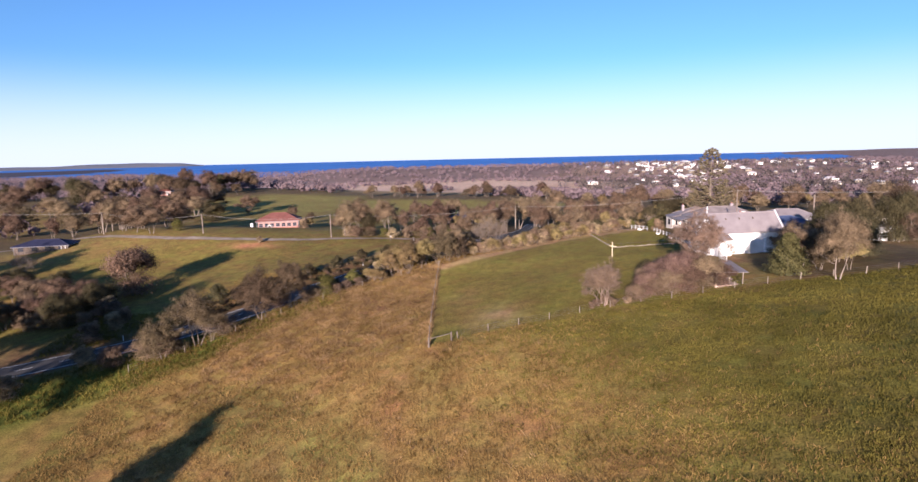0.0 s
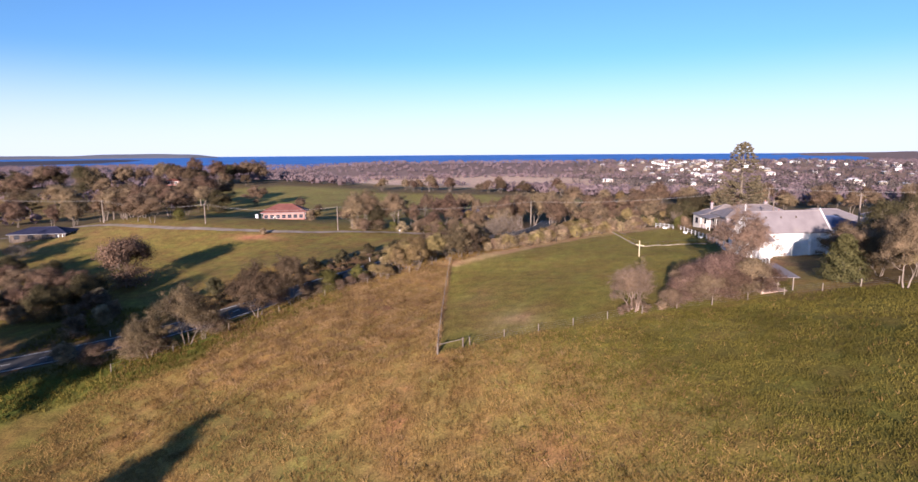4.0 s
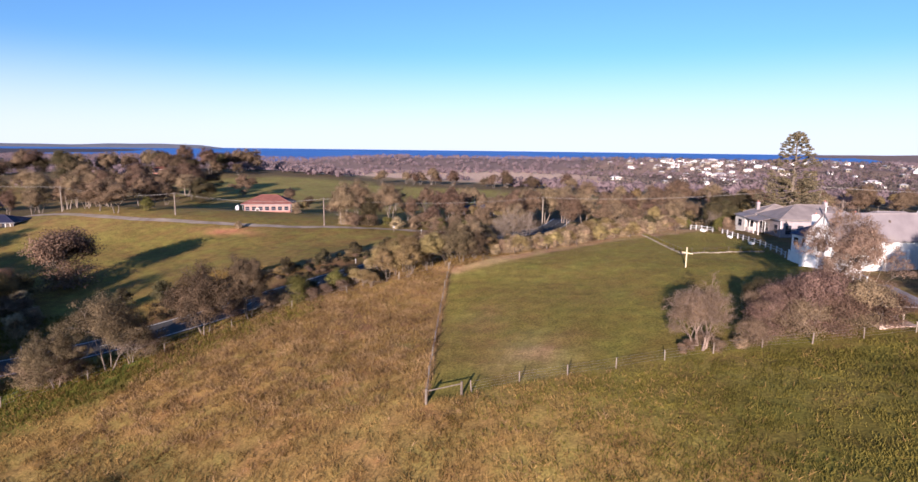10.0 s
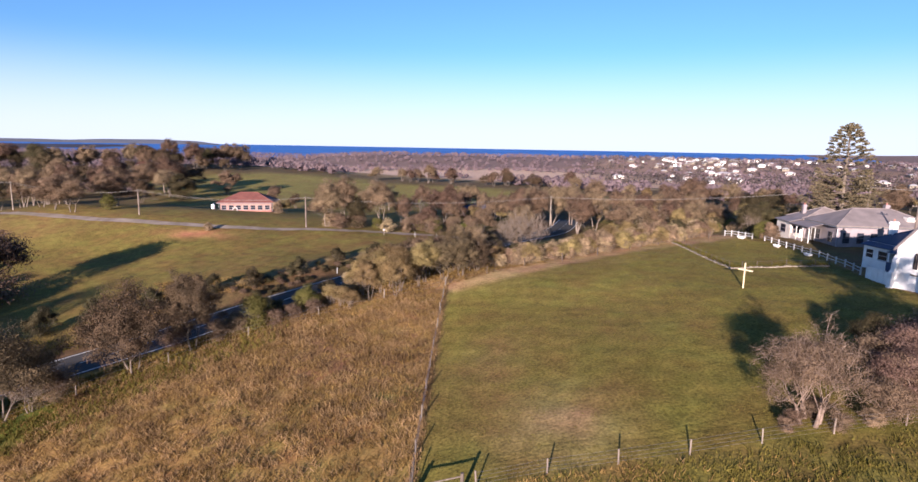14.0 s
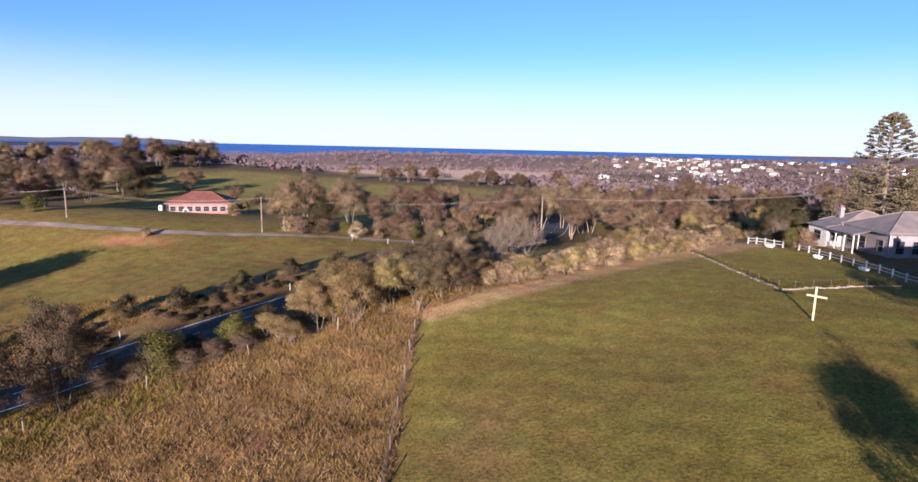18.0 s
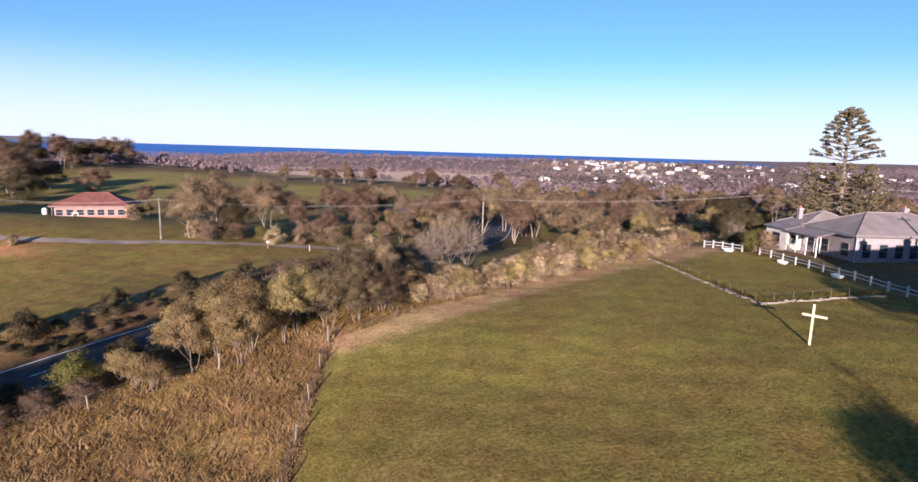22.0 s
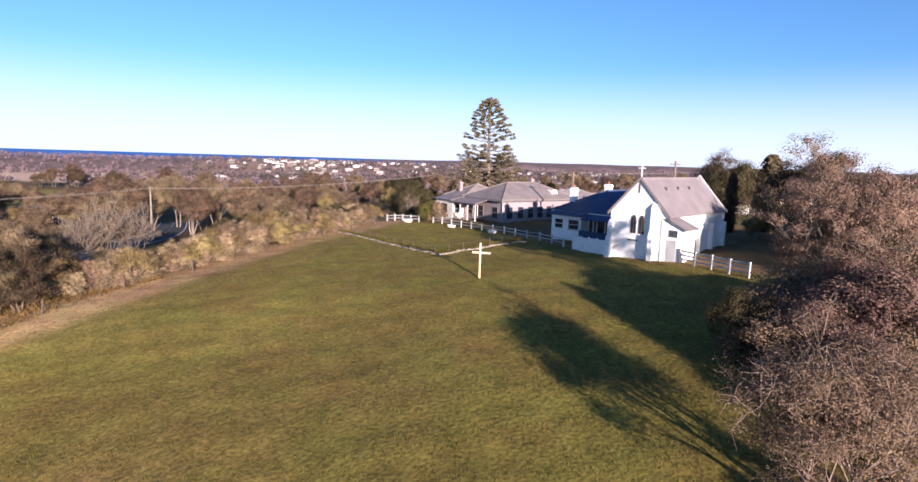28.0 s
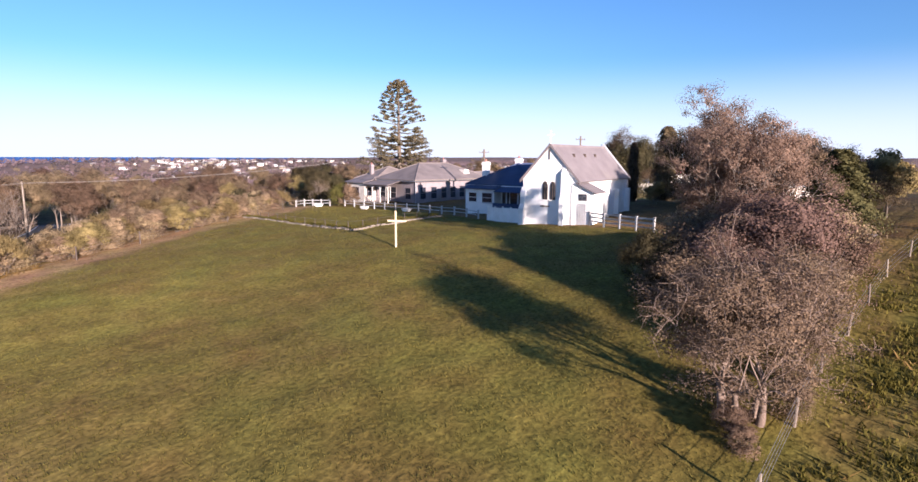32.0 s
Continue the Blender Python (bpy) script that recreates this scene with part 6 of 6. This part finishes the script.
# ---- power line ----
def power_pole(x, y, top, turn, label="weathered timber power pole with a crossarm"):
    z = height(x, y)
    ob = thing("power_pole", label, "power pole", Matrix.Translation((x, y, z)) @ Matrix.Rotation(radians(turn), 4, "Z"), "power line")
    h = top - z
    part("pole", Shape().tube([(0, 0, -0.4), (0, 0, h * 0.5), (0, 0, h)], [0.17, 0.145, 0.115], 8), M_POST, ob)
    part("crossarm", Shape().box(-0.045, -0.7, h - 0.52, 0.045, 0.7, h - 0.43), M_OLDPOST, ob)
    for y in (-0.62, -0.25, 0.25, 0.62):
        part("insulator", Shape().tube([(0, y, h - 0.42), (0, y, h - 0.34), (0, y, h - 0.26)], [0.04, 0.055, 0.03], 7), M_POST, ob)
    return ob


POLES = [(-235, 92, 6.0), (-133.4, 66.8, 4.3), (-102.5, 64.2, 3.4), (-64.6, 62.3, 2.7), (-10, 77.8, 2.6), (46.6, 52, 7.9), (120, 40, 9)]
for i, (x, y, z) in enumerate(POLES):
    a, b = POLES[max(i - 1, 0)], POLES[min(i + 1, len(POLES) - 1)]
    power_pole(x, y, z, math.degrees(math.atan2(b[1] - a[1], b[0] - a[0])))
for i, (p, q) in enumerate(zip(POLES[:-1], POLES[1:])):
    wires = thing("power_cables", "slack power cables strung between poles", "cable")
    d = Vector((q[0] - p[0], q[1] - p[1], 0)).normalized()
    side = Vector((-d.y, d.x, 0))
    for o in (-0.95, 0.35, 0.95):
        pts = []
        for k in range(15):
            t = k / 14
            pts.append(Vector((p[0], p[1], p[2] - 0.25)).lerp(Vector((q[0], q[1], q[2] - 0.25)), t) + side * o - Vector((0, 0, 4 * t * (1 - t) * 1.3)))
        part("cable", Shape().tube(pts, [0.009] * 15, 4, cap=False), M_CABLE, wires)
power_pole(30.5, 18.5, 7.6, 60, "slim grey power pole behind the cottage")
power_pole(41.6, 10.8, 9.4, 60, "slim grey power pole behind the church")


# ---- special trees ----
def bunya(x, y, top):
    """A tall pine with a bare lower trunk seen through whorls of drooping branches that end in dense tufts."""
    rng = np.random.default_rng(77)
    z0 = height(x, y)
    h = top - z0
    ob = thing("pine_tree", "tall dark bunya-like pine with tufted whorled branches", "pine tree", Matrix.Translation((x, y, z0)))
    part("trunk", Shape().tube([(0, 0, -0.3), (0.05, 0, h * 0.35), (0, 0.05, h * 0.7), (0, 0, h - 0.3)], [0.42, 0.33, 0.2, 0.05], 9), M_BARK, ob)
    tufts_at, sizes = [], []
    level = 3.2
    while level < h - 0.4:
        t = level / h
        reach = 7.0 * (1 - t) ** 0.72 + 0.5
        if t < 0.3:
            reach *= 0.75 + t
        n = int(rng.integers(7, 11))
        a0 = rng.uniform(0, 6.28)
        for i in range(n):
            a = a0 + 6.283 * i / n + rng.normal(0, 0.15)
            r = reach * rng.uniform(0.72, 1.1)
            d = Vector((math.cos(a), math.sin(a), 0))
            droop = -0.12 if t < 0.6 else 0.18
            p0 = Vector((0, 0, level))
            pts = [p0, p0 + d * r * 0.5 + Vector((0, 0, droop * r * 0.5)), p0 + d * r + Vector((0, 0, droop * r * 0.6 + 0.12 * r))]
            part("branch", Shape().tube(pts, [0.07 * (1 - t) + 0.03, 0.045, 0.02], 4, cap=False), M_BARK, ob)
            for f, s in ((1.0, 0.42), (0.86, 0.38), (0.7, 0.34), (0.52, 0.3), (0.36, 0.26)) if t < 0.55 else ((1.0, 0.36), (0.88, 0.28)):
                p = pts[1].lerp(pts[2], (f - 0.5) * 2) if f > 0.5 else pts[0].lerp(pts[1], f * 2)
                tufts_at.append(p)
                sizes.append(s * 1.2 * (0.75 + 0.5 * (1 - t)))
        level += rng.uniform(0.66, 0.85) * (1 - 0.35 * t)
    for k in range(14):
        tufts_at.append(Vector((rng.normal(0, 0.35), rng.normal(0, 0.35), h - rng.uniform(0.0, 1.2))))
        sizes.append(0.4)
    c, s = np.array(tufts_at), np.array(sizes)
    per = 38
    off = rand_points(rng, len(c) * per).reshape(len(c), per, 3) * (s[:, None, None] * np.array([1.0, 1.0, 0.6])) * rng.random((len(c), per, 1)) ** 0.4
    part("crown", leaf_mesh("crown", (c[:, None] + off).reshape(-1, 3), 0.14, M_PINE, rng, long=2.0), None, ob)
    return ob


bunya(34.4, 40.5, 18.8)


def old_tree(x, y):
    """A short thick-trunked tree, mostly bare, with crooked pale limbs and thin rusty foliage."""
    rng = np.random.default_rng(41)
    limbs, ends = grow(rng, 6.0, 1.15, 5, 0.3, 3, radius=0.32, kids=(3, 5), stub=0.55)
    limbs, ends = fitted(limbs, ends, 6.3, 5.0)
    ob = thing("old_tree", "half-dead old tree with crooked pale limbs by the fence", "tree", at_ground(x, y, 30, 1.0, 0.1))
    part("trunk", limb_shape(limbs, 0.012, 7), M_DEAD, ob, soft=True)
    twigs = Shape()
    for e, length in ends:
        for k in range(4):
            d = Vector(rng.normal(0, 1, 3))
            d.z = d.z * 0.6 + 0.2
            d.normalize()
            twigs.tube([e, e + d * 0.25 + Vector(rng.normal(0, 0.05, 3)), e + d * 0.55 + Vector(rng.normal(0, 0.1, 3))], [0.010, 0.007, 0.003], 3, cap=False)
    part("twig_mass", twigs, M_DEAD, ob)
    places, out = puff(rng, ends, 46000, 0.62, 0.15)
    part("crown", leaf_mesh("crown", places, 0.036, M_RUSSET, rng, 2.0, out), None, ob)
    return ob


old_tree(-8.1, -26.3)


def big_gum(x, y, tall, wide):
    """The broad gum behind the thicket: many pale limbs and airy reddish clumps."""
    rng = np.random.default_rng(52)
    limbs, ends = grow(rng, 9.0, 0.95, 3, 0.30, 4, radius=0.26, kids=(3, 4), stub=0.45)
    limbs, ends = fitted(limbs, ends, tall - 0.5, wide - 0.9)
    ob = thing("gum_tree", "broad airy gum tree with pale limbs and reddish-grey leaves", "tree", at_ground(x, y, 170, 1.0, 0.1))
    part("trunk", limb_shape(limbs, 0.014, 7), M_PALE_BARK, ob, soft=True)
    places, out = puff(rng, ends, 66000, 0.58, 1.2)
    part("crown", leaf_mesh("crown", places, 0.046, surface("reddish gum leaves", (0.085, 0.055, 0.040), (0.36, 0.24, 0.17), 0.6, 0.6, 0, 5, leaf=0.35), rng, 2.2, out), None, ob)
    return ob


big_gum(7.4, -21.4, 10.5, 8.6)


# ---- town ----
rng = np.random.default_rng(31)
TOWN_ROOFS = [surface("pale town roof", (0.36, 0.335, 0.335), (0.56, 0.52, 0.515), 0.3, 0.5), surface("grey town roof", (0.32, 0.31, 0.31), (0.46, 0.45, 0.44), 0.3, 0.6), surface("brick-red town roof", (0.22, 0.15, 0.12), (0.32, 0.22, 0.18), 0.3, 0.8)]
TOWN_WALLS = [M_CREAM, M_WHITE, M_STONE]


def town_house(k):
    """One of a few house shapes for the far town."""
    w, d, h = ((9, 7, 2.6), (10, 7, 3.0), (8, 6, 2.5), (14, 8, 3.4))[k % 4]
    ob = thing("town_house", "pale house in the distant town", "house", group="houses of the town")
    part("wall", Shape().box(-w / 2, -d / 2, -2.0, w / 2, d / 2, h), TOWN_WALLS[k % 3], ob)
    rise, o = d * 0.24, 0.6
    a = [Vector(p) for p in ((-w / 2 - o, -d / 2 - o, h), (w / 2 + o, -d / 2 - o, h), (w / 2 + o, d / 2 + o, h), (-w / 2 - o, d / 2 + o, h))]
    r0, r1 = Vector((-w / 2 + d * 0.45, 0, h + rise)), Vector((w / 2 - d * 0.45, 0, h + rise))
    roof = Shape().add(a + [r0, r1], [(0, 1, 5, 4), (1, 2, 5), (2, 3, 4, 5), (3, 0, 4), (3, 2, 1, 0)])
    part("roof", roof, TOWN_ROOFS[(0, 1, 1, 0, 2, 1)[k % 6]], ob)
    for i in range(max(2, int(w / 4))):
        win = part("window", Shape().box(-w / 2 + 1.0 + i * 3.8, -d / 2 - 0.06, 0.9, -w / 2 + 2.7 + i * 3.8, -d / 2 - 0.02, 2.2), M_GLASS, ob)
    return ob


protos = [town_house(k) for k in range(6)]
spots = []
while len(spots) < 185:
    a, r = radians(rng.uniform(17, 52)), rng.uniform(560, 1200)
    if rng.random() < 0.5:
        a, r = radians(rng.normal(20.5, 2.8)), rng.normal(900, 75)
    x, y = r * math.sin(a) - 25, r * math.cos(a) - 60
    if all((x - p[0]) ** 2 + (y - p[1]) ** 2 > 18**2 for p in spots):
        spots.append((x, y))
for i, (x, y) in enumerate(spots):
    m = Matrix.Translation((x, y, height(x, y) + 0.5)) @ Matrix.Rotation(rng.uniform(-0.5, 0.5) + (math.pi / 2 if rng.random() < 0.3 else 0), 4, "Z") @ Matrix.Scale(rng.uniform(0.68, 1.12), 4)
    if i < 6:
        protos[i].matrix_basis = m
    else:
        copy_thing(protos[int(rng.integers(6))], m)

# trees among the town's houses
n = 900
a, r = np.radians(rng.uniform(10, 55, n)), rng.uniform(480, 1200, n)
px, py = r * np.sin(a) - 25, r * np.cos(a) - 60
per = 28
size = rng.uniform(0.6, 1.3, (n, 1, 1))
off = rand_points(rng, n * per).reshape(n, per, 3) * np.array([3.6, 3.6, 2.8]) * size
base = np.stack([px, py, height(px, py)], 1)[:, None] + np.array([0, 0, 3.4]) * size
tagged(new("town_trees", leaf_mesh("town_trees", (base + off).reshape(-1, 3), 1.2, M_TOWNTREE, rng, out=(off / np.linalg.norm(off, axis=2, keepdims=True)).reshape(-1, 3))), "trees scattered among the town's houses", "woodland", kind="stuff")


# ---- small things ----
def planter(x, y, turn):
    """A low white trough, flared and hollow, with soil."""
    ob = thing("planter", "low white concrete planter at the fence foot", "planter", at_ground(x, y, turn), "planters along the fence")
    s = Shape()
    lo, hi, inner = 0.42, 0.62, 0.52
    rings = []
    for w, d, z in ((lo, 0.16, 0.0), (hi, 0.26, 0.34), (inner, 0.18, 0.34), (inner * 0.95, 0.16, 0.22)):
        rings += [(-w, -d, z), (w, -d, z), (w, d, z), (-w, d, z)]
    f = [(3, 2, 1, 0)]
    for k in range(3):
        for i in range(4):
            a, b = k * 4 + i, k * 4 + (i + 1) % 4
            f.append((a, b, b + 4, a + 4))
    part("trough", s.add(rings, f), M_WHITE, ob)
    part("soil", Shape().box(-0.5, -0.16, 0.18, 0.5, 0.16, 0.235), M_DARKWOOD, ob)


planter(15.8, 35.4, -62)
planter(17.2, 27.0, -85)
planter(17.0, 18.6, -86)


def guide_post(x, y):
    ob = thing("guide_post", "white roadside guide post with a red reflector", "guide post", at_ground(x, y, 60), "guide posts along the road")
    part("post", Shape().box(-0.05, -0.02, -0.2, 0.05, 0.02, 1.0), M_TRIM, ob)
    part("reflector", Shape().box(-0.03, -0.028, 0.78, 0.03, -0.021, 0.9), M_REDROOF, ob)


for x, y in ((-84.7, -6.2), (-63, 14.5), (-50, 31), (-29.5, 57.5), (-40.5, 58.6), (-36, 58.4), (-25.5, 56)):
    guide_post(x, y)


def letter_box(x, y):
    ob = thing("letter_box", "small letter box on a timber stake by the driveway", "letter box", at_ground(x, y, 10))
    part("stake", Shape().box(-0.05, -0.05, -0.2, 0.05, 0.05, 0.95), M_POST, ob)
    part("box", Shape().box(-0.2, -0.15, 0.95, 0.2, 0.15, 1.3), M_METAL, ob)


letter_box(-47, 58.6)
plant("shrub", -83.2, 56.2, 0.75, 0, label="lone dark bush beside the driveway")


def round_tank(x, y):
    """A squat water tank with a domed lid, an inlet and a tap."""
    ob = thing("water_tank", "small white round water tank beside the farmhouse", "tank", at_ground(x, y))
    part("shell", Shape().tube([(0, 0, -0.1), (0, 0, 0.1), (0, 0, 0.6), (0, 0, 1.1)], [0.42, 0.46, 0.48, 0.46], 16), M_CARWHITE, ob, soft=True)
    part("lid", Shape().tube([(0, 0, 1.1), (0, 0, 1.24), (0, 0, 1.3)], [0.48, 0.32, 0.12], 16), M_CARWHITE, ob)
    part("inlet", Shape().tube([(0.1, 0, 1.28), (0.1, 0, 1.42)], [0.09, 0.09], 8), M_METAL, ob)
    part("tap", Shape().tube([(0.44, 0, 0.2), (0.6, 0, 0.2)], [0.03, 0.025], 6), M_METAL, ob)


round_tank(-97.0, 87.6)
plain_house("shed", "low blue-roofed shed half hidden by trees beyond the road", -27, 112, 20, 9, 6, 2.6, 1.2, M_BLUEROOF, M_MAUVE)
for x, y, w in ((-232, 225, 10), (-205, 238, 9)):
    plain_house("house", "small brick farmhouse on the wooded hill", x, y, 15, w * 0.8, 7, 2.5, 1.8, M_REDROOF, M_BRICK, group="houses on the hill")
for x, y, w, roof in ((85, 60, 14, M_GREYROOF), (100, 35, 13, M_BLUEROOF), (78, -5, 14, M_GREYROOF), (95, 5, 12, M_GREYROOF), (120, 70, 14, M_GREYROOF), (150, 45, 13, M_REDROOF)):
    plain_house("house", "suburban house beyond the church", x, y, -10, w, 8, 3.0, 1.9, roof, M_CREAM, group="houses beyond the church")
